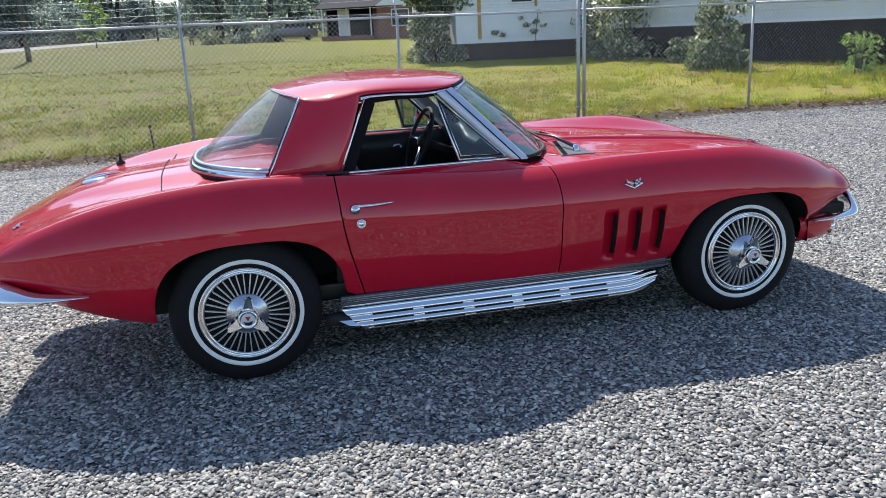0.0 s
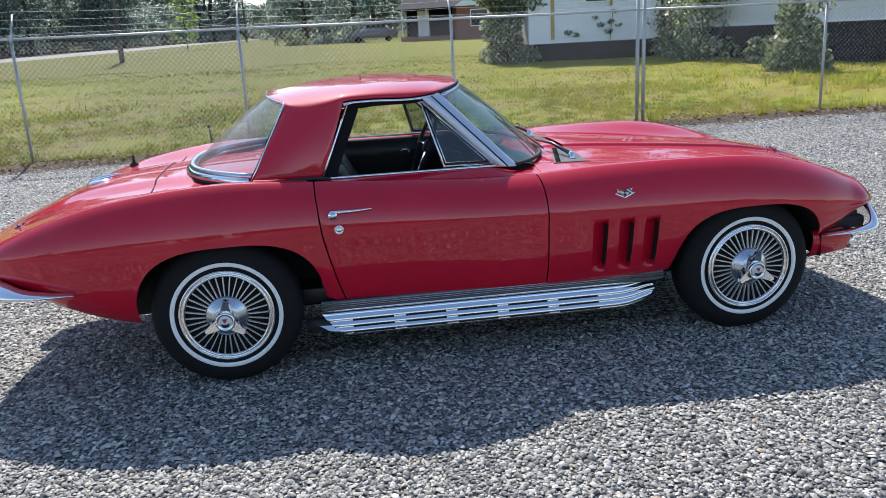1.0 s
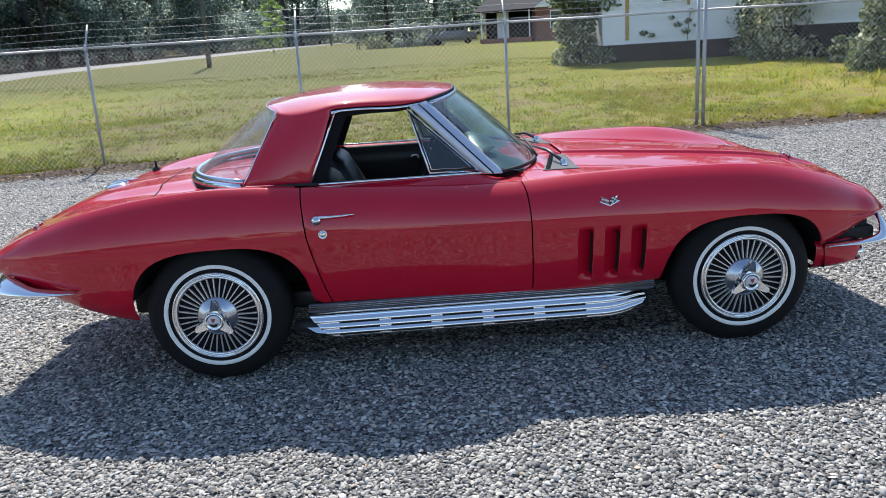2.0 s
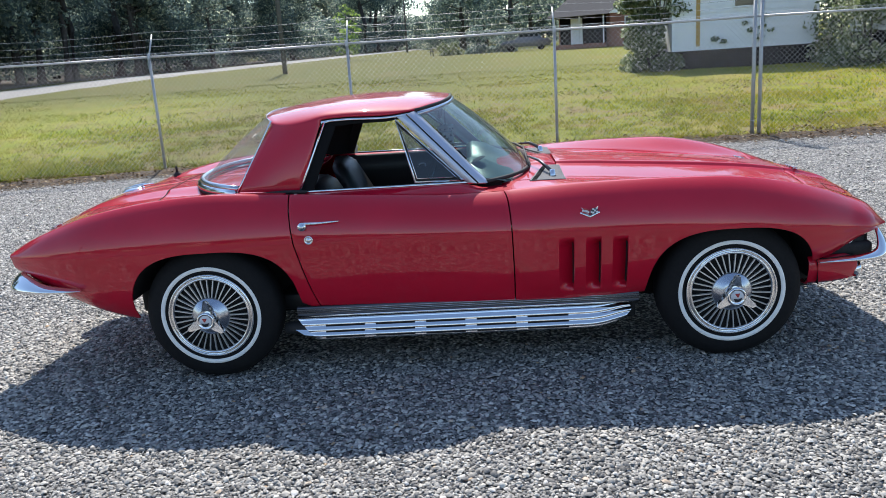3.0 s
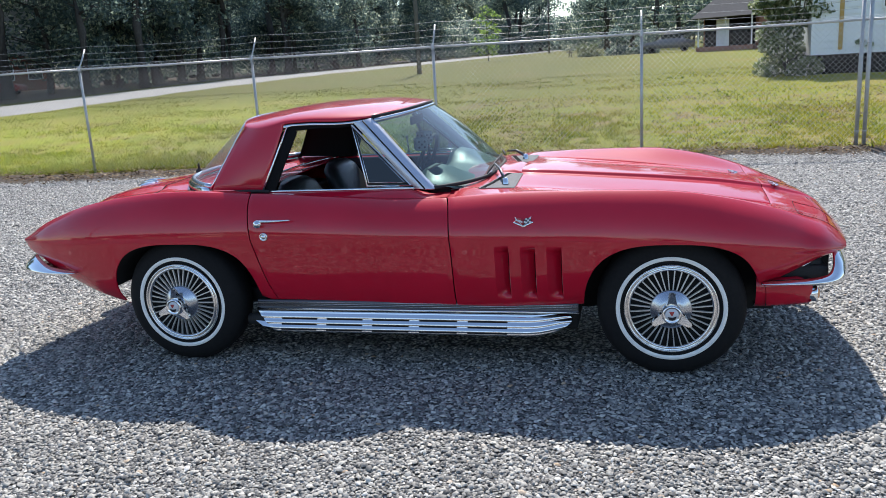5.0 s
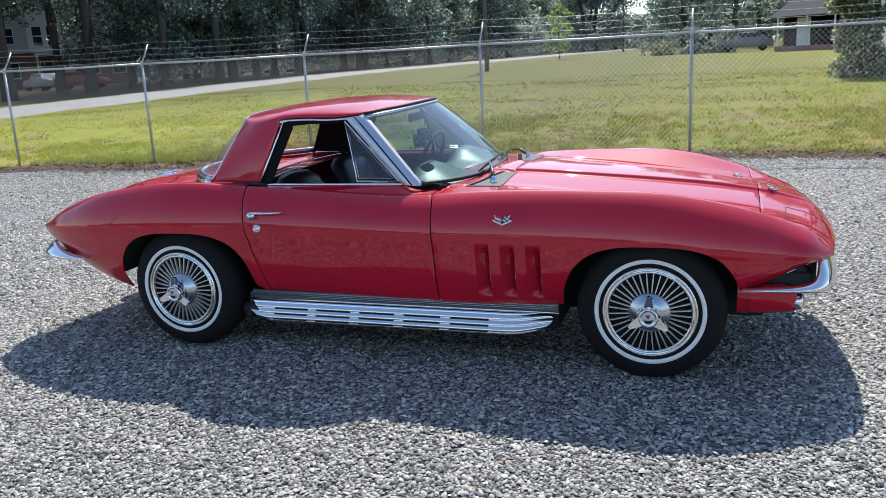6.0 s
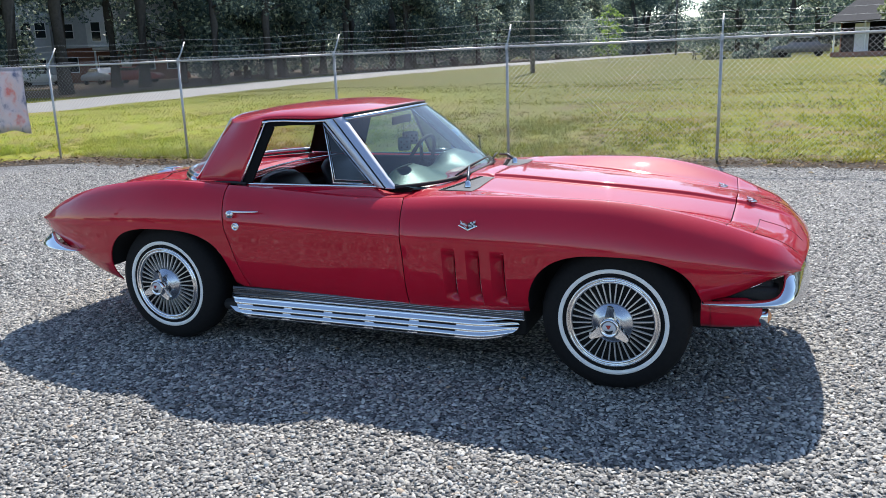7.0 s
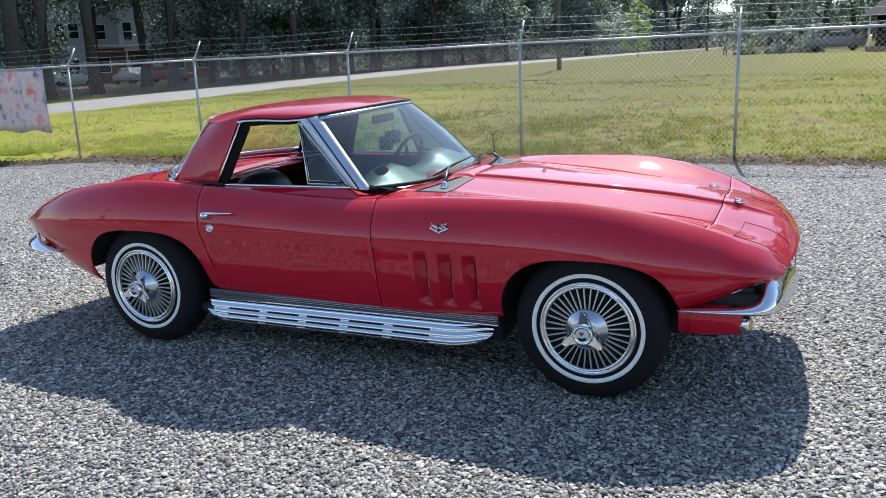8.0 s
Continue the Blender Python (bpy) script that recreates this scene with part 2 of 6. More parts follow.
_inv = ramp(GRAVEL, _v.outputs["Distance"], [(0.0, (1, 1, 1)), (0.8, (0, 0, 0))])
bump(GRAVEL, _inv, 1.0, 0.012)

STONE = mat("grey_pebbles", (0.3, 0.3, 0.3), 0.62, spec=0.5)
_geo = STONE.node_tree.nodes.new("ShaderNodeNewGeometry")
_g = ramp(STONE, _geo.outputs["Random Per Island"], [(0.0, (0.06, 0.062, 0.064)), (0.3, (0.22, 0.218, 0.212)), (0.6, (0.39, 0.38, 0.356)), (0.9, (0.58, 0.56, 0.51)), (0.985, (0.74, 0.725, 0.69)), (1.0, (0.50, 0.34, 0.20))])
_n = noise_tex(STONE, 130, 4.0)
wire(STONE, mixed(STONE, _g, ramp(STONE, _n.outputs["Fac"], [(0.3, (0.66, 0.655, 0.66)), (0.7, (1.05, 1.025, 0.96))]), 1.0, "MULTIPLY"), "Base Color")
bump(STONE, _n.outputs["Fac"], 0.4, 0.004)
ASPHALT = speckled("pale_asphalt", (0.22, 0.217, 0.21), (0.32, 0.315, 0.305), 1.5, 0.9)
DIRT_AND_SHADE = speckled("soil_leaves_and_wood_shade", (0.030, 0.022, 0.016), (0.13, 0.095, 0.062), 14, 0.95, 0.0, 0.9, 0.04)


def sheet(name, xs, ys, height, material, label, category):
    P = [[(x, y, height(x, y)) for y in ys] for x in xs]
    v, f = grid(P)
    return tagged(part(name, mesh(name, v, f, material)), label, category, kind="structure")


def spread(near, far, n):
    return [near * (abs(k) / n) ** 1 * (1 if k > 0 else -1) + (far - near) * (abs(k) / n) ** 4 * (1 if k > 0 else -1) for k in range(-n, n + 1)]


sheet("ground", spread(40, 900, 40), [-500, -120, -40, -15, -5, 0, 4, 5, 6, 7, 7.5, 8, 8.5] + [8.5 + 0.9 * k for k in range(1, 60)] + [70, 90, 120, 160, 220, 300, 420, 600, 900],
      lambda x, y: land(x, y) - 0.02 + (0.05 * noise.noise((x * 0.35, y * 0.35, 0)) + 0.02 if 8 < y < 70 else 0),
      GRASS, "sunlit rough mown grass field with bare brown patches", "ground")
_xs = [-140, -100] + [-60 + 1.0 * k for k in range(121)] + [100, 140]
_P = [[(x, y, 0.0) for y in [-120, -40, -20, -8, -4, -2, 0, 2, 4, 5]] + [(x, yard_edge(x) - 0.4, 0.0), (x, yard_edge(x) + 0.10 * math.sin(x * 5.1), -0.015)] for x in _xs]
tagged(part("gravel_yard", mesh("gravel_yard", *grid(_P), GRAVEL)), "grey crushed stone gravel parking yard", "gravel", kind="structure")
_P = [[(x, yard_edge(x) - 0.28 + 0.10 * math.sin(3.1 * x), -0.004), (x, yard_edge(x) - 0.05, 0.03 + 0.03 * noise.noise((x * 2.3, 1, 0))),
       (x, yard_edge(x) + 0.30, 0.045 + 0.04 * noise.noise((x * 2.9, 5, 0))), (x, yard_edge(x) + 0.75, -0.03)] for x in [-22 + 0.12 * k for k in range(310)]]
tagged(part("soil_edge", mesh("soil_edge", *grid(_P), DIRT_AND_SHADE)), "strip of bare soil and dead leaves along the gravel", "soil", kind="structure")


# pebbles lying loose on the yard
def pebbles(name, x0, x1, y0, y1, count, size, seed, label):
    """Flat chips with a six-sided rim and a low crown, each in its own bed, hardly overlapping."""
    rng = np.random.default_rng(seed)
    ring = [(math.cos(math.pi * k / 3), math.sin(math.pi * k / 3)) for k in range(6)]
    V = np.array([(p, q, -0.25) for p, q in ring] + [(0.62 * p, 0.62 * q, 0.75) for p, q in ring[::2]], float)
    F = np.array([(6, 7, 8)] + [t for k in range(3) for t in ((2 * k, 2 * k + 1, 6 + k), (2 * k + 1, 6 + (k + 1) % 3, 6 + k), (2 * k + 1, (2 * k + 2) % 6, 6 + (k + 1) % 3))])
    shapes = []
    for k in range(24):
        W = V * (1 + 0.12 * rng.standard_normal((len(V), 1)).clip(-1.3, 1.3)) + 0.10 * rng.standard_normal(V.shape)
        shapes.append(W * [1.0, rng.uniform(0.55, 0.85), rng.uniform(0.24, 0.46)])
    sh = np.array(shapes)[rng.integers(0, 24, count)]
    a = rng.uniform(0, 2 * math.pi, count)
    tilt = 0.26 * rng.standard_normal(count).clip(-2, 2)
    s = size * rng.lognormal(0, 0.34, count).clip(0.5, 1.9)
    sh = sh * s[:, None, None]
    X, Y, Z = sh[..., 0], sh[..., 1], sh[..., 2]
    X, Z = X * np.cos(tilt)[:, None] - Z * np.sin(tilt)[:, None], X * np.sin(tilt)[:, None] + Z * np.cos(tilt)[:, None]
    X, Y = X * np.cos(a)[:, None] - Y * np.sin(a)[:, None], X * np.sin(a)[:, None] + Y * np.cos(a)[:, None]
    n_x = int(math.sqrt(count * (x1 - x0) / (y1 - y0)))
    n_y = count // n_x
    k = np.arange(count)
    cx = x0 + (x1 - x0) * ((k % n_x) + 0.5 * ((k // n_x) % 2) + rng.uniform(-0.5, 0.5, count)) / n_x
    cy = y0 + (y1 - y0) * ((k // n_x) + rng.uniform(-0.5, 0.5, count)) / n_y
    out = ~((np.abs(cx + 0.1) < 1.6) & (np.abs(cy) < 0.5))     # none in the dark under the car
    out &= cy < np.array([yard_edge(x) for x in cx]) - 0.12
    out &= np.minimum(np.minimum(cx - x0, x1 - cx), cy - y0) > rng.uniform(-0.05, 0.15, count)     # thins out at its edges
    P = np.stack([X + cx[:, None], Y + cy[:, None], Z + (s * rng.uniform(0.05, 0.80, count))[:, None]], -1)[out].reshape(-1, 3)
    count = int(out.sum())
    faces = (F[None] + (np.arange(count) * len(V))[:, None, None]).reshape(-1, 3)
    me = bpy.data.meshes.new(name)
    me.vertices.add(len(P))
    me.vertices.foreach_set("co", P.ravel())
    me.loops.add(faces.size)
    me.loops.foreach_set("vertex_index", faces.ravel().astype(np.int32))
    me.polygons.add(len(faces))
    me.polygons.foreach_set("loop_start", np.arange(0, faces.size, 3, dtype=np.int32))
    me.polygons.foreach_set("loop_total", np.full(len(faces), 3, dtype=np.int32))
    me.update(calc_edges=True)
    me.polygons.foreach_set("use_smooth", [True] * len(me.polygons))
    me.materials.append(STONE)
    return tagged(part(name, me), label, "gravel", kind="stuff")


pebbles("gravel", -3.2, 3.6, -2.7, 0.3, 116000, 0.0086, 3, "loose grey and tan pebbles on the yard")
pebbles("gravel", 1.9, 6.4, -1.4, 3.4, 72000, 0.0090, 7, "loose grey pebbles before the parked car's nose")
pebbles("gravel", -5.8, -1.9, -1.2, 3.4, 50000, 0.0100, 8, "loose grey pebbles behind the parked car's tail")
pebbles("gravel", -9.5, 9.5, 2.9, 7.3, 76000, 0.0110, 4, "loose grey pebbles beyond the parked car")

# road along the trees
road_x = spl([-40, 20, 45, 80, 150, 260, 400], [-31, -28.2, -28.5, -25.6, -19.5, 6, 60])
_ys = [-40 + 4 * k for k in range(110)]
_P = [[(road_x(y) + d, y, max(land(0, y), 0) + (0.06 if abs(d) < 3.3 else -0.10)) for d in (-3.9, -3.2, -1.6, 0, 1.6, 3.2, 3.9)] for y in _ys]
tagged(part("road", mesh("road", *grid(_P, flip=True), ASPHALT)), "pale sunlit asphalt road beside the field", "road", kind="structure")
_P = [[(x, 76 + 0.10 * (x + 10) + d, land(0, 76 + 0.10 * (x + 10) + d) + 0.05) for d in (0, 1.0)] for x in [-24 + 3 * k for k in range(14)]]
tagged(part("path", mesh("path", *grid(_P), ASPHALT)), "narrow pale driveway across the field", "path", kind="structure")


# dark sheet laid over the grass: the trees' shade, put into its colour
_P = [[(road_x(y) - d - (1.2 * noise.noise((y * 0.13, 3, 0)) if d < 9 else 0), y, land(0, y) + 0.03 + 0.04 * noise.noise((y * 0.3, d * 0.3, 0))) for d in (6.2, 8, 14, 24, 40, 70)] for y in [30 + 1.5 * k for k in range(80)]]
tagged(part("wood_shade_sheet", mesh("wood_shade_sheet", *grid(_P, flip=True), DIRT_AND_SHADE)), "dark sheet standing in for the shade on the floor of the wood", "ground", kind="structure")


# ---- grass blades ----
def let_light_through(m, color, amount):
    """Leaves and blades pass on part of the light that falls on their far side."""
    nt = m.node_tree
    t, mx = nt.nodes.new("ShaderNodeBsdfTranslucent"), nt.nodes.new("ShaderNodeMixShader")
    nt.links.new(color, t.inputs["Color"])
    mx.inputs["Fac"].default_value = amount
    nt.links.new(bsdf(m).outputs["BSDF"], mx.inputs[1])
    nt.links.new(t.outputs["BSDF"], mx.inputs[2])
    nt.links.new(mx.outputs["Shader"], nt.nodes["Material Output"].inputs["Surface"])


BLADE = mat("grass_blades", (0.14, 0.18, 0.03), 0.6, spec=0.15)
_geo = BLADE.node_tree.nodes.new("ShaderNodeNewGeometry")
_g = ramp(BLADE, _geo.outputs["Random Per Island"], [(0.0, (0.038, 0.078, 0.005)), (0.4, (0.125, 0.175, 0.009)), (0.75, (0.26, 0.275, 0.020)), (1.0, (0.42, 0.38, 0.09))])
_n = noise_tex(BLADE, 0.55, 4.0)
_g = mixed(BLADE, _g, (0.30, 0.24, 0.07), ramp(BLADE, _n.outputs["Fac"], [(0.49, (0, 0, 0)), (0.65, (0.6, 0.6, 0.6))]))
_g = tint_by_place(BLADE, _g)
wire(BLADE, _g, "Base Color")
let_light_through(BLADE, _g, 0.5)


def tri_mesh(name, P, tris, material):
    me = bpy.data.meshes.new(name)
    me.vertices.add(len(P))
    me.vertices.foreach_set("co", np.asarray(P, float).ravel())
    t = np.asarray(tris, np.int32)
    me.loops.add(t.size)
    me.loops.foreach_set("vertex_index", t.ravel())
    me.polygons.add(len(t))
    me.polygons.foreach_set("loop_start", np.arange(0, t.size, t.shape[1], dtype=np.int32))
    me.polygons.foreach_set("loop_total", np.full(len(t), t.shape[1], dtype=np.int32))
    me.update(calc_edges=True)
    me.materials.append(material)
    return me


def blades(name, x0, x1, y0, y1, count, tall, seed, label, wide=0.008, sparse=-0.02):
    rng = np.random.default_rng(seed)
    n = count
    x, y = rng.uniform(x0, x1, n), y0 + (y1 - y0) * rng.uniform(0, 1, n) ** 2.4
    keep = np.array([noise.noise((a * 0.45, b * 0.45, 3.3)) + 0.9 * noise.noise((a * 3.3, b * 3.3, 9.1)) > sparse + 0.35 * q for a, b, q in zip(x, y, rng.uniform(-1, 1, n))])
    x, y = x[keep], y[keep]
    n = len(x)
    z = np.array([land(a, b) for a, b in zip(x, y)]) - 0.01
    h = tall * rng.lognormal(0, 0.4, n).clip(0.4, 2.3) * np.array([0.7 + 2.0 * max(0, noise.noise((p * 3.3, q * 3.3, 9.1))) + 0.8 * max(0, noise.noise((p * 0.8, q * 0.8, 4.4))) for p, q in zip(x, y)])
    a = rng.uniform(0, 2 * math.pi, n)
    lean = rng.uniform(0.2, 1.5, n) * h
    w = wide * rng.uniform(0.7, 1.4, n) * (1 + (y - 8) * 0.06)
    dx, dy = np.cos(a), np.sin(a)
    P = np.stack([np.stack([x - dy * w, y + dx * w, z], -1), np.stack([x + dy * w, y - dx * w, z], -1),
                  np.stack([x + dx * lean, y + dy * lean, z + h], -1)], 1).reshape(-1, 3)
    return tagged(part(name, tri_mesh(name, P, np.arange(3 * n).reshape(-1, 3), BLADE)), label, "grass", kind="stuff")


blades("grass", -24, 20, 7.5, 34, 230000, 0.030, 11, "patchy green and straw-coloured mown grass behind the fence", 0.009, -0.05)
blades("fence_grass", -13, 12, 7.6, 15, 210000, 0.042, 15, "denser green grass just behind the fence", 0.006, -0.02)
blades("grass_tufts", -20, 16, 7.9, 20, 15000, 0.075, 13, "darker tufts standing out of the short grass", 0.010, 0.38)
blades("weeds", 8.5, 16.5, 9.5, 16, 14000, 0.085, 19, "bright green weeds before the dark skirting", 0.010, 0.0)
blades("weeds", -14, 13, 7.55, 8.6, 12000, 0.085, 12, "taller weeds growing along the foot of the fence")


# ---- fence ----
MESH_TOP = 1.73


def fence_post(x, y, height=1.75, arm=True, radius=0.0215):
    """A round post; most carry a slanting arm for the barbed wire."""
    p = thing("fence_post", "galvanised round steel fence post at the gravel edge", "fence post", "fence posts", place=pose(x, y, -0.02))
    part("post", mesh("post", *tube([(0, 0, 0), (0, 0, height)], radius, 12), GALV), p)
    part("cap", mesh("cap", *lathe([(0.001, height + 0.05), (0.02, height + 0.045), (radius + 0.006, height + 0.02), (radius + 0.008, height - 0.04)], 12, "z"), GALV), p)
    if arm:
        part("arm", mesh("arm", *tube([(0, 0, height + 0.01), (0.0, 0.10, height + 0.14), (0.0, 0.22, height + 0.33)], 0.014, 6), GALV), p)
    for z in (0.25, 0.85, 1.45):
        part("tie", mesh("tie", *lathe([(radius + 0.004, z - 0.008), (radius + 0.009, z), (radius + 0.004, z + 0.008)], 12, "z"), WIREM), p)
    return p


POSTS = [(-17.03, 7.0), (-13.98, 7.0), (-10.62, 7.1), (-7.90, 7.45), (-4.87, 7.68), (-1.82, 7.52), (1.225, 7.66), (7.24, 7.68), (10.3, 7.7), (13.3, 7.7)]
for x, y in POSTS:
    fence_post(x, y, arm=x < 4)
for x in (4.14, 4.24):
    fence_post(x, 7.74, 2.15, False, 0.028)
LINE = sorted(POSTS + [(4.19, 7.74)])
fence = thing("fence", "chain-link fence with a top rail and barbed wire above", "fence")
for (xa, ya), (xb, yb) in zip(LINE, LINE[1:]):
    part("rail", mesh("rail", *tube([(xa, ya, MESH_TOP), ((xa + xb) / 2, (ya + yb) / 2, MESH_TOP - 0.008), (xb, yb, MESH_TOP)], 0.0175, 8), GALV), fence)
    n = int(round(math.hypot(xb - xa, yb - ya) / 0.074))
    rows_n = 23
    V, F = [], []
    for k in range(n):
        for way in (0, 1):
            ring = []
            for j in range(rows_n * 2 + 3):
                z = 0.03 + (MESH_TOP + 0.02 - 0.03) * j / (rows_n * 2)
                s = (k + (0.5 if (j + way) % 2 else 0.0) + way * 0.5) / n
                ring.append((xa + (xb - xa) * s, ya + (yb - ya) * s - 0.03 + 0.004 * way, min(z, MESH_TOP + 0.05)))
            # one zigzag wire as a thin four-sided bar
            r = 0.0015
            b0 = len(V)
            for (px, py, pz) in ring:
                V += [(px, py - r, pz), (px, py, pz - 1.4 * r), (px, py + r, pz), (px, py, pz + 1.4 * r)]
            for j in range(len(ring) - 1):
                for c in range(4):
                    q = (b0 + 4 * j + c, b0 + 4 * j + (c + 1) % 4, b0 + 4 * j + 4 + (c + 1) % 4, b0 + 4 * j + 4 + c)
                    F.append(q if (j + way) % 2 else q[::-1])
    part("mesh_panel", mesh("mesh_panel", V, F, WIREM), fence, "woven diamond wire mesh")
for u in (0.34, 0.66, 1.0):
    pts = []
    for (xa, ya), (xb, yb) in zip(LINE, LINE[1:]):
        if xb > 4.3:
            break
        for q in range(6):
            s = q / 6
            pts.append((xa + (xb - xa) * s, ya + (yb - ya) * s + 0.22 * u, 1.77 + 0.33 * u - 0.05 * math.sin(math.pi * s) * (0.4 + 0.3 * u)))
    pts.append((4.14, 7.74, 1.77 + 0.33 * u))
    V, F = tube(pts, 0.0021, 4)
    for k in range(int((pts[-1][0] - pts[0][0]) / 0.13)):
        x = pts[0][0] + 0.13 * k
        i = max(j for j in range(len(pts) - 1) if pts[j][0] <= x + 1e-6)
        s = (x - pts[i][0]) / (pts[i + 1][0] - pts[i][0])
        c = [pts[i][m] + (pts[i + 1][m] - pts[i][m]) * s for m in range(3)]
        V, F = joined((V, F), tube([(c[0] - 0.012, c[1], c[2] - 0.016), (c[0] + 0.012, c[1], c[2] + 0.016)], 0.0016, 3))
    part("barbed_wire", mesh("barbed_wire", V, F, BARB), fence)


# dead leaves and twigs on the soil strip
LITTER = mat("dead_leaves", (0.2, 0.12, 0.06), 0.8, spec=0.2)
_geo = LITTER.node_tree.nodes.new("ShaderNodeNewGeometry")
wire(LITTER, ramp(LITTER, _geo.outputs["Random Per Island"], [(0.0, (0.05, 0.03, 0.018)), (0.5, (0.17, 0.10, 0.05)), (0.85, (0.33, 0.22, 0.11)), (1.0, (0.50, 0.40, 0.25))]), "Base Color")
_r = np.random.default_rng(17)
_n = 16000
_x = _r.uniform(-15, 12, _n)
_y = np.array([yard_edge(q) for q in _x]) + 0.15 + 0.38 * _r.standard_normal(_n)
_a, _s = _r.uniform(0, 2 * math.pi, _n), _r.lognormal(-4.1, 0.40, _n).clip(0.008, 0.035)
_tz = _r.uniform(-0.6, 0.6, (2, _n)) * _s
_z = 0.035 + 0.03 * _r.random(_n)
_c, _d = np.cos(_a) * _s, np.sin(_a) * _s
_P = np.stack([np.stack([_x - _c, _y - _d, _z - _tz[0]], -1), np.stack([_x + 0.5 * _d, _y - 0.5 * _c, _z + _tz[1]], -1), np.stack([_x + _c, _y + _d, _z + _tz[0]], -1), np.stack([_x - 0.5 * _d, _y + 0.5 * _c, _z - _tz[1] * 0.3], -1)], 1).reshape(-1, 3)
tagged(part("leaf_litter", tri_mesh("leaf_litter", _P, np.arange(4 * _n).reshape(-1, 4), LITTER)), "brown dead leaves and twigs along the fence", "leaf litter", kind="stuff")


_n = 40000
_x, _y = _r.uniform(-16, 14, _n), 8.2 + 11 * _r.random(_n)
_k = np.array([noise.noise((p * 0.5, q * 0.6, 21.0)) + 0.5 * noise.noise((p * 2.1, q * 2.1, 5.0)) > 0.22 for p, q in zip(_x, _y)])
_x, _y = _x[_k], _y[_k]
_n = len(_x)
_a, _s = _r.uniform(0, 2 * math.pi, _n), _r.lognormal(-3.9, 0.40, _n).clip(0.010, 0.045)
_z = np.array([land(p, q) for p, q in zip(_x, _y)]) + 0.02 + 0.025 * _r.random(_n)
_c, _d, _t = np.cos(_a) * _s, np.sin(_a) * _s, _r.uniform(-0.7, 0.7, _n) * _s
_P = np.stack([np.stack([_x - _c, _y - _d, _z - _t], -1), np.stack([_x + 0.5 * _d, _y - 0.5 * _c, _z + 0.3 * _s], -1), np.stack([_x + _c, _y + _d, _z + _t], -1), np.stack([_x - 0.5 * _d, _y + 0.5 * _c, _z], -1)], 1).reshape(-1, 3)
tagged(part("field_litter", tri_mesh("field_litter", _P, np.arange(4 * _n).reshape(-1, 4), LITTER)), "brown dead leaves lying in patches on the grass", "leaf litter", kind="stuff")


# ---- the car ----
# x forwards, wheels at x = -1.245 and 1.245, half widths from the middle plane
LEAN = 1.0                                # degrees: the car leans to its right on the uneven gravel
car_place = pose(0, -0.8, 0, LEAN, 0, 0) @ pose(0, 0.8, 0)
car = thing("car", "glossy red vintage two-seat sports car with a hardtop, parked on gravel", "car", place=car_place)

ST = [-2.36, -2.25, -2.0, -1.6, -1.25, -0.85, -0.4, 0.1, 0.55, 1.0, 1.25, 1.6, 1.85, 2.0, 2.06]
f_w = spl(ST, [0.64, 0.705, 0.785, 0.845, 0.860, 0.824, 0.815, 0.824, 0.845, 0.864, 0.870, 0.836, 0.765, 0.71, 0.63])
f_zc = spl(ST, [0.645, 0.648, 0.655, 0.668, 0.675, 0.680, 0.682, 0.680, 0.675, 0.667, 0.660, 0.632, 0.606, 0.592, 0.585])
f_wp = spl(ST, [0.57, 0.635, 0.695, 0.735, 0.745, 0.718, 0.70, 0.698, 0.715, 0.735, 0.735, 0.69, 0.63, 0.585, 0.52])
f_zp = spl(ST, [0.655, 0.710, 0.798, 0.883, 0.916, 0.897, 0.872, 0.850, 0.872, 0.877, 0.869, 0.802, 0.724, 0.655, 0.598])
f_zv = spl(ST, [0.66, 0.702, 0.786, 0.846, 0.870, 0.885, 0.885, 0.876, 0.862, 0.824, 0.803, 0.762, 0.710, 0.655, 0.600])
f_zm = spl(ST, [0.66, 0.702, 0.795, 0.855, 0.880, 0.890, 0.890, 0.888, 0.880, 0.850, 0.828, 0.784, 0.728, 0.665, 0.602])
f_zb = spl([-2.36, -2.1, -1.67, -0.8, 0.83, 1.2, 1.64, 1.76, 1.86, 1.96, 2.06], [0.52, 0.426, 0.313, 0.335, 0.335, 0.40, 0.450, 0.474, 0.506, 0.540, 0.566])
f_wb = spl([-2.36, -2.1, -1.67, -0.8, 0.83, 1.2, 1.64, 1.85, 2.06], [0.50, 0.63, 0.715, 0.745, 0.752, 0.76, 0.765, 0.70, 0.58])
f_ridge_h = spl([0.25, 0.5, 0.9, 1.2, 1.65, 1.9, 2.06], [0.007, 0.014, 0.016, 0.017, 0.016, 0.011, 0.0])
f_ridge_w = spl([0.3, 0.5, 0.9, 1.2, 1.45, 1.7, 1.9, 2.06], [0.165, 0.17, 0.17, 0.16, 0.14, 0.105, 0.055, 0.03])
f_rear_h = spl([-2.36, -2.1, -1.5, -1.2], [0.0, 0.012, 0.018, 0.018])
f_rear_w = spl([-2.36, -1.6, -1.2], [0.16, 0.30, 0.36])
WELLS = ((-1.213, 0.418, 0.664), (1.249, 0.398, 0.654))
SLOTS = (0.445, 0.568, 0.690)
NL, NO, NI = 26, 24, 14


def sweep_back(u, h):
    """Nose and tail curve back towards the corners."""
    return u - 0.066 * step(1.5, 2.06, u) * (h / 0.68) ** 2 + 0.082 * step(1.6, 2.36, -u) * (h / 0.68) ** 2


def well_top(x):
    z = 0.0
    for c, a, top in WELLS:
        d = abs(x - c) / a
        if d < 1:
            z = 0.28 + (top - 0.28) * (1 - d ** 2.8) ** (1 / 2.8)
    return z


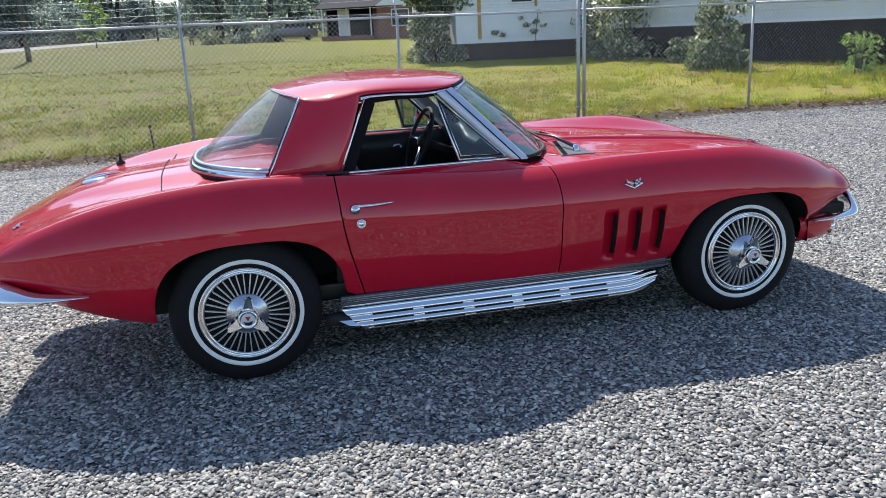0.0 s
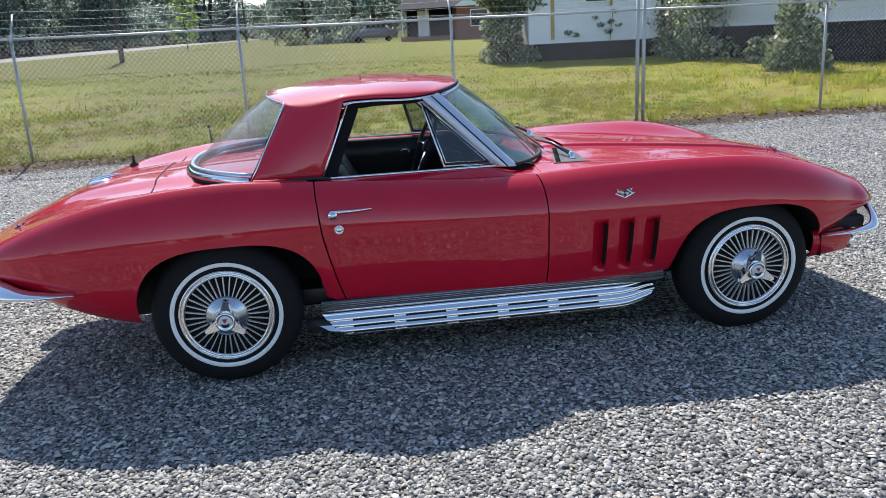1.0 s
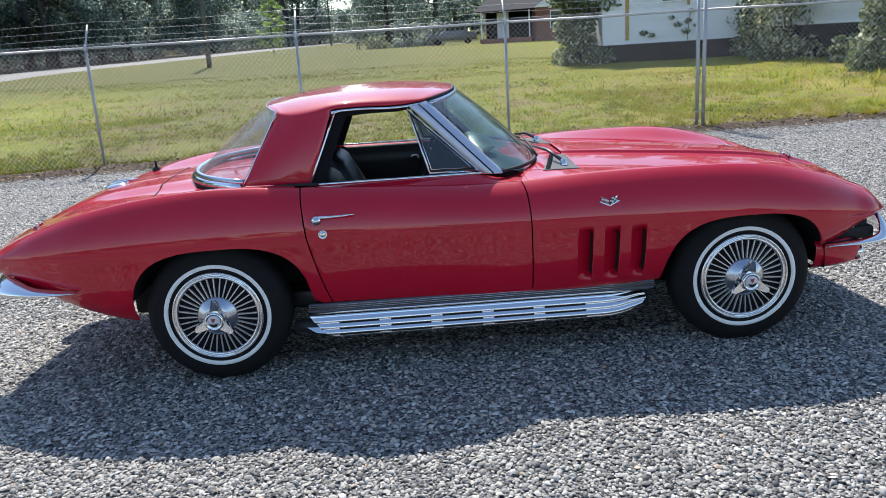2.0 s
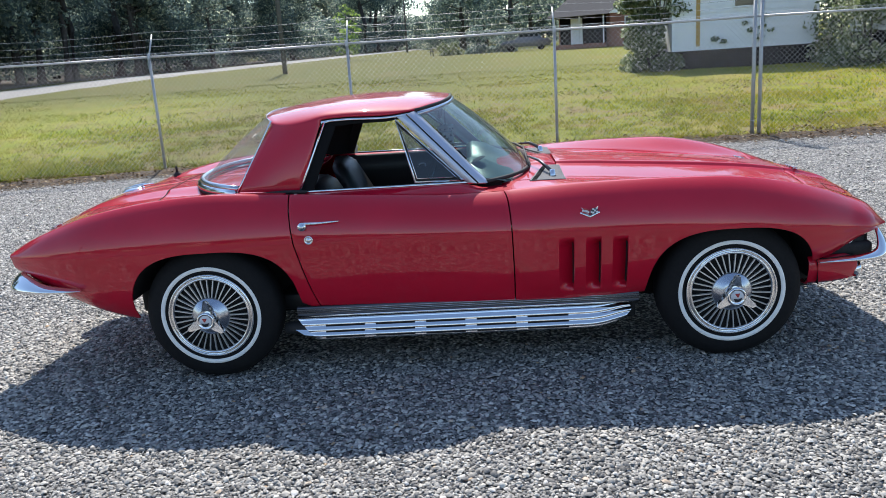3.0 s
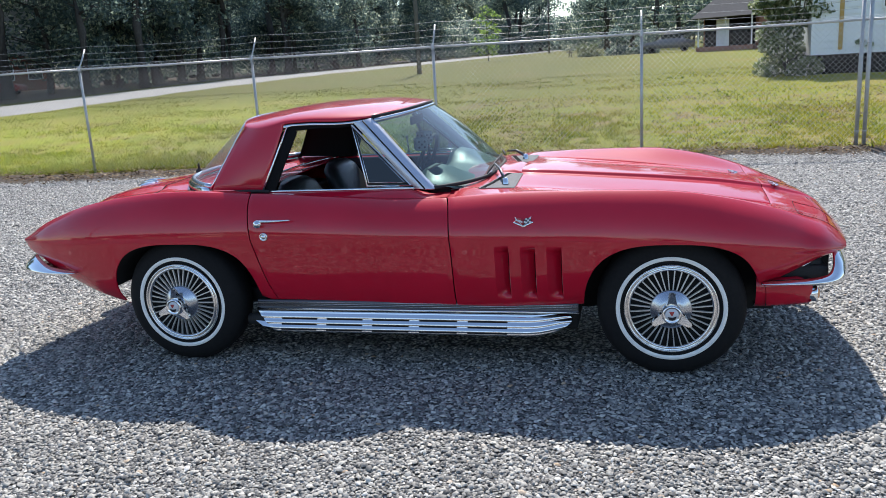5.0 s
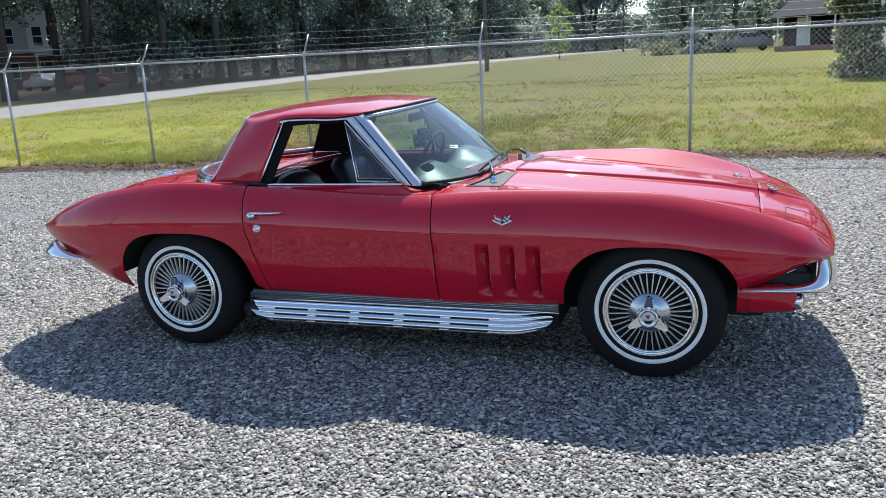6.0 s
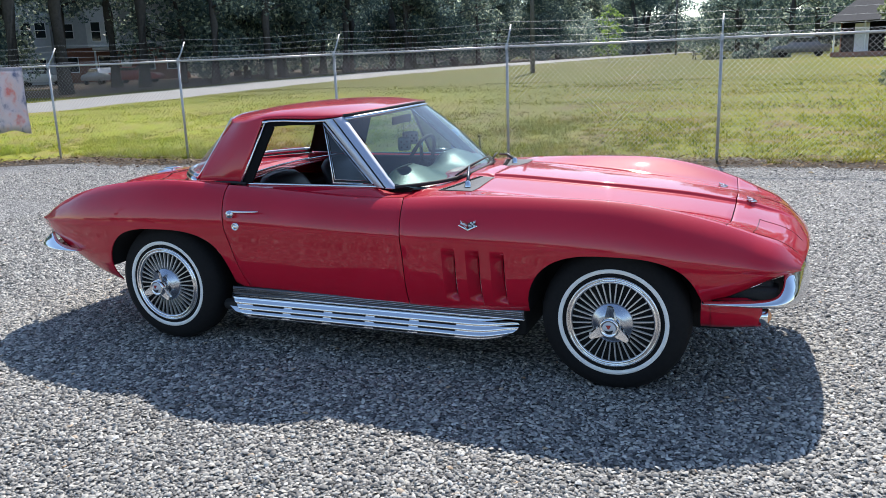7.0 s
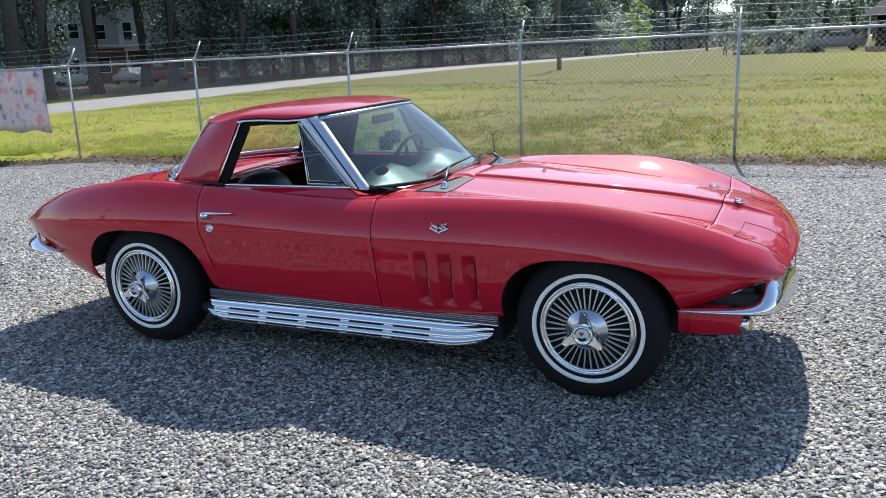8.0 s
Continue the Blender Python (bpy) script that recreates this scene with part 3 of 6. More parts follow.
def low_y(u, z):
    """Half width of the flank below the crease."""
    w, zc, wb, zb = f_w(u), f_zc(u), f_wb(u), f_zb(u)
    t = min(max((zc - z) / max(zc - zb, 1e-3), 0), 1)
    y = w - 0.30 * (w - wb) * t - 0.70 * (w - wb) * t ** 4 - 0.008 * step(0.0, 0.30, t)
    for s in SLOTS:                       # gill slots behind the front wheel
        d = u - s
        if 0 < d < 0.068:
            fade = step(0.375, 0.405, z) * (1 - step(0.612, 0.63, z))
            y -= fade * 0.045 * (d / 0.068) ** 0.7
    return y


def top_z(u, h):
    """Height of the upper body at half width h, inside the fender peaks."""
    wp, zp, zv, zm = f_wp(u), f_zp(u), f_zv(u), f_zm(u)
    q = min(h / wp, 1)
    if q > 0.64:
        t = (q - 0.64) / 0.36
        z = zv + (zp - zv) * t * t * (3 - 2 * t)
    else:
        t = q / 0.64
        z = zm + (zv - zm) * t * t
    if u > 0.2:
        w = f_ridge_w(u)
        z += f_ridge_h(u) * (1 - step(w - 0.020, w + 0.004, h)) * step(0.12, 0.5, u)
    if u < -1.0:
        z += f_rear_h(u) * (1 - step(f_rear_w(u) - 0.03, f_rear_w(u) + 0.03, h))
    return z


def ridge_columns(u, outer):
    """Half widths from the outer edge to the middle, close together at the ridge's steep flank."""
    w = max(min(f_ridge_w(u), outer - 0.03), 0.031)
    return [outer + (w + 0.005 - outer) * k / 9 for k in range(9)] + [w + 0.005 - 0.0052 * k for k in range(6)] + [(w - 0.030) * (1 - k / 6) for k in range(7)]


def flank(u, r):
    """One section, from the lower edge (r = 0) over the crease (1) and the peak (2) to the middle (3)."""
    w, zc, wp, zp = f_w(u), f_zc(u), f_wp(u), f_zp(u)
    if r <= 1:
        zb = max(f_zb(u), well_top(u))
        z = zb + (zc - zb) * r
        h = low_y(u, z)
    elif r <= 2:
        t = r - 1
        p0, p3 = (w, zc), (wp, zp)
        p1 = (w - 0.10 * (w - wp), zc + 0.66 * (zp - zc))
        p2 = (wp + 0.24 * (w - wp), zp - 0.06 * (zp - zc))
        b = ((1 - t) ** 3, 3 * t * (1 - t) ** 2, 3 * t * t * (1 - t), t ** 3)
        h, z = (sum(k * p[i] for k, p in zip(b, (p0, p1, p2, p3))) for i in (0, 1))
    else:
        h = wp * (3 - r)
        z = top_z(u, h)
    return sweep_back(u, h), h, z


ROWS_SIDE = [k / NL for k in range(NL)] + [0.985, 1.0, 1.02] + [1 + k / NO for k in range(1, NO + 1)]
ROWS_TOP = [2 + k / NI for k in range(NI + 1)]


def thick(ob, t):
    """Gives a sheet its thickness inwards, with crisp rims."""
    m = ob.modifiers.new("thickness", "SOLIDIFY")
    m.thickness, m.offset = t, -1
    w = ob.modifiers.new("crisp_rims", "WEIGHTED_NORMAL")
    w.mode, w.weight = "FACE_AREA", 90
    return ob


def panel(name, us, rows, parent, side, edge=None, material=RED, label="", shift=None):
    """A body panel over stations us and section rows; side -1 is the car's right."""
    P = []
    for u in us:
        line = []
        for r in rows:
            uu = u + (shift(u, r) if shift else 0)
            x, h, z = flank(uu, edge(uu, r) if edge else r)
            line.append((x, side * h, z))
        P.append(line)
    v, f = grid(P, flip=side > 0)
    ob = part(name, mesh(name, v, f, material), parent, label)
    return thick(ob, 0.006)


def stations(a, b, n, extra=()):
    s = set(round(a + (b - a) * k / n, 4) for k in range(n + 1))
    for c, w, _ in WELLS:
        for k in range(33):
            x = c - w * 0.9995 * math.cos(math.pi * k / 32)
            if a < x < b:
                s.add(round(x, 4))
    for x in extra:
        if a < x < b:
            s.add(x)
    return sorted(s)


# shut lines of the doors, as a shift in x along the section
door_rear = spl([0, 0.35, 0.7, 1.0, 1.4, 2.0], [-0.712, -0.745, -0.775, -0.795, -0.808, -0.812])
door_front = spl([0, 0.5, 1.0, 1.6, 2.0], [0.236, 0.236, 0.232, 0.220, 0.205])
slot_x = [s + d for s in SLOTS for d in (-0.002, 0.001, 0.02, 0.045, 0.066, 0.0679, 0.0682, 0.072)]


def hood_edge(u):
    return 0.52 - 0.10 * step(0.9, 1.75, u)


HOOD_FRONT = 1.72
for side in (-1, 1):
    rear = stations(-2.36, -0.80, 46)
    panel("rear_fender", rear, ROWS_SIDE, car, side, shift=lambda u, r: (door_rear(min(r, 2)) - 0.003 + 0.80) * step(-0.845, -0.80, u), label="bulging red rear fender with a sharp mid-height crease")
    dd = [k / 40 for k in range(41)]
    panel("door", dd, ROWS_SIDE, car, side, shift=lambda u, r: door_rear(min(r, 2)) + 0.003 + u * (door_front(min(r, 2)) - 0.003 - door_rear(min(r, 2)) - 0.003) - u, label="red door with a chrome push-button handle")
    fend = stations(0.236, 2.06, 60, slot_x)
    panel("front_fender", fend, ROWS_SIDE, car, side, shift=lambda u, r: (door_front(min(r, 2)) + 0.003 - 0.236) * (1 - step(0.236, 0.40, u)), label="red front fender with three vertical gill slots")
    # upper panels: rear deck side, fender top, hood
    panel("rear_deck_panel", stations(-2.36, -0.84, 38), ROWS_TOP, car, side)
    P = []
    for u in stations(0.24, HOOD_FRONT - 0.0015, 44):
        wp = f_wp(u)
        P.append([(sweep_back(u, h), side * h, top_z(u, h)) for h in [wp + (hood_edge(u) + 0.003 - wp) * k / 8 for k in range(9)]])
    ob = part("fender_top", mesh("fender_top", *grid(P, flip=side > 0), RED), car)
    thick(ob, 0.006)
    us = stations(HOOD_FRONT + 0.0035, 2.06, 20)
    ob = part("nose_panel", mesh("nose_panel", *grid([[(sweep_back(u, h), side * h, top_z(u, h)) for h in ridge_columns(u, f_wp(u))] for u in us], flip=side > 0), RED), car)
    thick(ob, 0.006)
    # tail and nose closing faces under the crease
    for u in (-2.36, 2.06):
        rr = [k / 8 for k in range(9)]
        outer = [flank(u, r) for r in rr]
        P = [[(x + (0.02 if u < 0 else -0.02) * (k > 0), side * h * (1 - k / 6), z) for k in range(7)] for x, h, z in outer]
        if u < 0:
            part("tail_panel", mesh("tail_panel", *grid(P), RED), car)
        else:
            part("nose_lower", mesh("nose_lower", *grid([[(x, y, z) for x, y, z in l[:4]] for l in P]), RED), car)
            part("grille_backing", mesh("grille_backing", *grid([l[3:] for l in P]), BLACK), car)
    # wheel housings
    for c, a, top in WELLS:
        P = []
        for k in range(1 if c < 0 else 0, 25):
            q = math.pi * k / 24
            x = c - (a + 0.012) * math.cos(q)
            z = 0.33 + (top + 0.022 - 0.33) * math.sin(q) ** 0.72
            P.append([(x, side * h, z) for h in (0.42, 0.60, 0.70, max(0.72, low_y(x, max(z, f_zb(x))) - 0.007))])
        part("wheel_housing", mesh("wheel_housing", *grid(P, flip=side > 0), WELL), car)
        P = [[(c + r * math.cos(2 * math.pi * k / 32), side * 0.44, 0.44 + 0.55 * r * math.sin(2 * math.pi * k / 32)) for r in (0.02, 0.42)] for k in range(32)]
        part("wheel_housing", mesh("wheel_housing", *grid(P, close_u=True), WELL), car)

# hood with its tapering raised centre
us = stations(0.50, HOOD_FRONT - 0.0015, 40)
P = []
for u in us:
    he = hood_edge(u) - 0.003
    cols = ridge_columns(u, he)
    P.append([(sweep_back(u, abs(y)), y, top_z(u, abs(y))) for y in [-h for h in cols] + cols[-2::-1]])
hood = part("hood", mesh("hood", *grid(P), RED), car, "red hood with a raised tapering centre ridge")
thick(hood, 0.006)
# cowl panel between hood and windscreen
P = [[(u, y, top_z(u, abs(y)) - 0.012 * (u > 0.49)) for y in [-h for h in ridge_columns(u, 0.56)] + ridge_columns(u, 0.56)[-2::-1]] for u in (0.10, 0.2, 0.3, 0.4, 0.46, 0.498)]
part("cowl_panel", mesh("cowl_panel", *grid(P), RED), car)
for side in (-1, 1):
    P = [[(u, side * h, top_z(u, h) - 0.004) for h in (0.50, 0.56, 0.62, 0.66, f_wp(u) - 0.002)] for u in (0.10, 0.15, 0.20, 0.245)]
    part("cowl_corner", mesh("cowl_corner", *grid(P, flip=side < 0), RED), car)

# chassis and floor, dark
part("underbody", bevelled("underbody", [box(-1.40, 1.75, -0.42, 0.42, 0.21, 0.42), box(-0.78, 0.82, -0.70, 0.70, 0.19, 0.34)], WELL, 0.02), car)
# solid black blocks stand in for the shade inside the open grille
part("grille_shade_block", bevelled("grille_shade_block", [box(1.66, 1.925, -0.695, 0.695, 0.446, 0.512), box(1.66, 1.90, -0.672, 0.672, 0.446, 0.540), box(1.72, 1.945, -0.60, 0.60, 0.446, 0.560)], BLACK, 0.02), car)
part("front_plate", bevelled("front_plate", [box(2.044, 2.050, -0.15, 0.15, 0.452, 0.552)], PILLAR, 0.002), car, "plain pale metal plate below the nose")
part("engine_bay", bevelled("engine_bay", [box(0.45, 1.70, -0.40, 0.40, 0.40, 0.68)], WELL, 0.03), car)
part("trunk_floor", bevelled("trunk_floor", [box(-1.95, -1.0, -0.43, 0.43, 0.50, 0.70), box(-1.76, -1.30, -0.41, 0.41, 0.235, 0.52)], WELL, 0.03), car)


# ---- hardtop and glass ----
def lerp3(a, b, t):
    return tuple(p + (q - p) * t for p, q in zip(a, b))


def screen_base(q):
    return (0.355 - 0.23 * abs(q) ** 3.2, 0.628 * q, 0.885)


def screen_top(q):
    return (-0.045 - 0.155 * abs(q) ** 2.4, 0.510 * q, 1.252 - 0.022 * q * q)


def rear_base(q):
    return (-1.42 + 0.335 * abs(q) ** 2.6, 0.61 * q, 0.905)


def rear_top(q):
    return (-1.015 + 0.10 * abs(q) ** 2.4, 0.485 * q, 1.236 - 0.016 * q * q)


def curved(base, top, bulge, n=24, m=10, flip=False):
    P = []
    for i in range(n + 1):
        q = -1 + 2 * i / n
        a, b = Vector(base(q)), Vector(top(q))
        P.append([tuple(a.lerp(b, k / m) + Vector(bulge) * math.sin(math.pi * k / m)) for k in range(m + 1)])
    return grid(P, flip)


glass_ob = part("windscreen", mesh("windscreen", *curved(screen_base, screen_top, (0.012, 0, 0.012)), GLASS), car, "slightly green curved windscreen glass")
glass_ob.visible_shadow = False
hardtop = new("hardtop")
hardtop.parent = car
tagged(hardtop, "removable red hardtop with bright trim")
glass_ob = part("rear_window", mesh("rear_window", *curved(rear_base, rear_top, (-0.008, 0, 0.008), flip=True), REARGLASS), hardtop, "hazy wraparound rear window")
glass_ob.visible_shadow = False

LINER = mat("matt_black_lining", (0.010, 0.010, 0.011), 0.95, spec=0.1)
drip_y = spl([0, 0.16, 0.5, 0.63, 0.72, 0.88, 1.0], [0.510, 0.552, 0.580, 0.583, 0.586, 0.560, 0.498])
drip_x = spl([0, 1], [-0.200, -0.915])
drip_z = spl([0, 0.16, 0.5, 0.63, 0.72, 0.88, 1.0], [1.236, 1.226, 1.230, 1.224, 1.205, 1.190, 1.208])
roof_z = spl([0, 0.2, 0.45, 0.75, 1.0], [1.262, 1.284, 1.290, 1.276, 1.240])
LO0, LO1 = (-0.770, 0.652, 0.893), (-1.085, 0.628, 0.905)
SAIL = 0.63
S_ROOF = [SAIL * k / 14 for k in range(15)] + [SAIL + (1 - SAIL) * k / 12 for k in range(1, 13)]
P, tails = [], {}
for i, s in enumerate(S_ROOF):
    line = []
    for k in range(41):
        q = -1 + 2 * k / 40
        q = math.copysign(math.sin(math.pi / 2 * abs(q)) ** 0.9, q)
        a = abs(q)
        xc = screen_top(a)[0] * (1 - s) + rear_top(a)[0] * s
        x = xc * (1 - a ** 6) + drip_x(s) * a ** 6 if 0 < i < len(S_ROOF) - 1 else xc
        z = roof_z(s) - (roof_z(s) - drip_z(s)) * (1 - max(0.0, 1 - a ** 2.5) ** 0.4)
        line.append((x, q * drip_y(s), z))
    P.append(line)
    if s >= SAIL - 1e-6:
        low = lerp3(LO0, LO1, (s - SAIL) / (1 - SAIL))
        for side in (-1, 1):
            top = line[0] if side < 0 else line[-1]
            tails[i, side] = [(top[0] + (low[0] - top[0]) * t, side * (abs(top[1]) + (low[1] - abs(top[1])) * t + 0.012 * math.sin(math.pi * t)), top[2] + (low[2] - top[2]) * t) for t in [k / 10 for k in range(1, 11)]]
v, f = grid(P, flip=True)
first_row = {}
for (i, side), pts in tails.items():
    first_row[i, side] = len(v)
    v += pts
for (i, side), n0 in first_row.items():
    if (i + 1, side) in first_row:
        n1 = first_row[i + 1, side]
        chain0 = [i * 41 + (0 if side < 0 else 40)] + list(range(n0, n0 + 10))
        chain1 = [(i + 1) * 41 + (0 if side < 0 else 40)] + list(range(n1, n1 + 10))
        for k in range(10):
            q = (chain0[k], chain0[k + 1], chain1[k + 1], chain1[k])
            f.append(q if side > 0 else q[::-1])
thick(part("roof", mesh("roof", v, f, RED), hardtop, "rounded red roof and broad rear pillars"), 0.010)
part("headliner", mesh("headliner", [(x, y * 0.985, z - 0.028) for l in P[1:-1] for x, y, z in l], grid(P[1:-1])[1], VINYL), hardtop)

for side in (-1, 1):
    # black lining inside the rear pillar
    lo1, hi1 = LO1, (-0.915, 0.492, 1.226)
    P = [[tails[i, side][0]] + tails[i, side] for i in range(len(S_ROOF)) if (i, side) in tails]
    lining = [[(x + (0.014 if i == 0 else 0), y - side * 0.022, z) for x, y, z in l] for i, l in enumerate(P)]
    lining = [[(x, y + side * 0.014, z) for x, y, z in lining[0]]] + lining + [[(x - 0.01, y - side * 0.03, z) for x, y, z in lining[-1]]]
    part("sail_lining", mesh("sail_lining", *grid(lining, flip=side < 0), LINER), hardtop)
    # bright strips: drip rail and rear edge of the window opening
    pts = [(-0.21 - 0.44 * k / 10, side * (drip_y((0.01 + 0.44 * k / 10) / 0.715) + 0.004), drip_z((0.01 + 0.44 * k / 10) / 0.715) - 0.012) for k in range(11)]
    pts += [lerp3((-0.632, side * 0.585, 1.215), (-0.772, side * 0.660, 0.895), t) for t in (0, 0.33, 0.66, 1)]
    part("window_trim", mesh("window_trim", *tube(pts, 0.0062, 6), CHROME), hardtop)
    # broad black rubber inside the bright strip
    P = [[(x, side * (abs(y) - 0.006), z) for x, y, z in (p, lerp3(p, q, 0.5), q)] for p, q in
         [(pts[k], (pts[k][0], pts[k][1], pts[k][2] - 0.016 - 0.010 * k / 10)) for k in range(0, 10, 3)] + [((-0.632, 0.585, 1.215), (-0.585, 0.588, 1.186)), (pts[-2], (pts[-2][0] + 0.060, pts[-2][1], pts[-2][2])), (pts[-1], (pts[-1][0] + 0.062, pts[-1][1], pts[-1][2]))]]
    thick(part("window_rubber", mesh("window_rubber", *grid(P, flip=side > 0), LINER), hardtop, "broad black rubber round the window opening"), 0.012)
    pts = [(x, side * (y + 0.004), z) for x, y, z in [lerp3(lo1, hi1, k / 8) for k in range(9)]]
    part("rear_window_trim", mesh("rear_window_trim", *tube(pts, 0.0045, 6), CHROME), hardtop)
    pts = [(-0.74 - 0.36 * k / 6, side * (0.664 - 0.03 * k / 6), 0.893 + 0.004 * math.sin(k)) for k in range(7)]
    part("seal", mesh("seal", *tube(pts, 0.009, 6), BLACK), hardtop)
for z, r, mm, d in ((0.895, 0.022, CHROME, 0.012), (0.918, 0.016, STEEL, 0.0), (0.879, 0.014, BLACK, 0.02)):
    pts = [(rear_base(-1 + 2 * k / 30)[0] - d, rear_base(-1 + 2 * k / 30)[1] * 1.01, z) for k in range(31)]
    part("rear_window_sill", mesh("rear_window_sill", *tube(pts, r, 8), mm), hardtop)
pts = [tuple(Vector(rear_top(-1 + 2 * k / 24)) + Vector((-0.006, 0, 0.003))) for k in range(25)]
part("rear_window_trim", mesh("rear_window_trim", *tube(pts, 0.004, 6), CHROME), hardtop)

# windscreen frame
frame_ob = new("windscreen_frame")
frame_ob.parent = car
tagged(frame_ob, "brushed bright metal windscreen frame")
for side in (-1, 1):
    a0, a1 = (0.138, 0.633, 0.886), (0.030, 0.644, 0.890)
    b0, b1 = (-0.198, 0.512, 1.232), (-0.292, 0.552, 1.212)
    P = []
    for k in range(9):
        t = k / 8
        p, q = lerp3(a0, b0, t), lerp3(a1, b1, t)
        mid = lerp3(p, q, 0.5)
        P.append([(p[0], side * (p[1] - 0.008), p[2]), (p[0] - 0.012, side * (p[1] + 0.012), p[2]), (mid[0], side * (mid[1] + 0.016), mid[2]), (q[0] + 0.008, side * (q[1] + 0.008), q[2]), (q[0], side * (q[1] - 0.025), q[2])])
    ob = part("pillar", mesh("pillar", *grid(P, flip=side > 0), PILLAR), frame_ob)
    thick(ob, 0.008)
    part("pillar_seal", mesh("pillar_seal", *tube([(x, side * (y + 0.015), z) for x, y, z in [lerp3(lerp3(a1, b1, k / 6), lerp3(a0, b0, k / 6), 0.52) for k in range(7)]], 0.0042, 6), BLACK), frame_ob)
pts = [tuple(Vector(screen_top(-1 + 2 * k / 24)) + Vector((0.006, 0, -0.012))) for k in range(25)]
part("header", mesh("header", *tube(pts, 0.013, 6), STEEL), frame_ob)
part("header_seal", mesh("header_seal", *tube([(x - 0.01, y, z + 0.018) for x, y, z in pts], 0.009, 6), BLACK), frame_ob)
pts = [tuple(Vector(screen_base(-1 + 2 * k / 30)) + Vector((0.004, 0, 0.004))) for k in range(31)]
part("lower_frame", mesh("lower_frame", *tube(pts, 0.010, 8), BLACK), frame_ob)

for side in (-1, 1):
    # quarter vent window
    A, B, C = (-0.298, 0.552, 1.200), (-0.212, 0.640, 0.905), (0.014, 0.642, 0.905)
    vent = new("vent_window")
    vent.parent = car
    tagged(vent, "triangular vent window in a bright frame")
    tri = [(x, side * y, z) for x, y, z in (A, B, C)]
    part("frame", mesh("frame", *tube(tri, 0.0075, 6, closed=True), CHROME), vent)
    inset = [tuple(Vector(p).lerp(sum((Vector(q) for q in tri), Vector()) / 3, 0.09)) for p in tri]
    part("rubber", mesh("rubber", *tube(inset, 0.008, 6, closed=True), BLACK), vent)
    inner = [tuple(Vector(p).lerp(sum((Vector(q) for q in tri), Vector()) / 3, 0.17)) for p in tri]
    part("bead", mesh("bead", *tube([(x, y + side * 0.004, z) for x, y, z in inner], 0.0034, 6, closed=True), CHROME), vent)
    g = part("pane", mesh("pane", tri, [(0, 1, 2) if side < 0 else (2, 1, 0)], SIDEGLASS, False), vent)
    g.visible_shadow = False
    # door sill strip
    pts = [(-0.790 + 0.86 * k / 8, side * (0.655 - 0.012 * k / 8), 0.892) for k in range(9)]
    part("window_sill", mesh("window_sill", *tube(pts, 0.0065, 6), CHROME), car)
    P = []
    for k in range(21):
        x = -0.80 + 1.005 * k / 20
        t = step(-0.02, 0.17, x)          # the cap runs out into the cowl
        P.append([(x, side * h, z + (top_z(x, h) + 0.001 - z) * t) for h, z in ((f_wp(x), f_zp(x)), (0.668, 0.885), (0.645, 0.890), (0.610, 0.880), (0.60, 0.80))])
    part("door_cap", mesh("door_cap", *grid(P, flip=side > 0), RED), car)

EMBLEM_DARK = mat("emblem_dark", (0.03, 0.03, 0.035), 0.3)
EMBLEM_PALE = mat("emblem_pale", (0.62, 0.62, 0.64), 0.3)
EMBLEM_RED = mat("emblem_red", (0.35, 0.02, 0.02), 0.3)


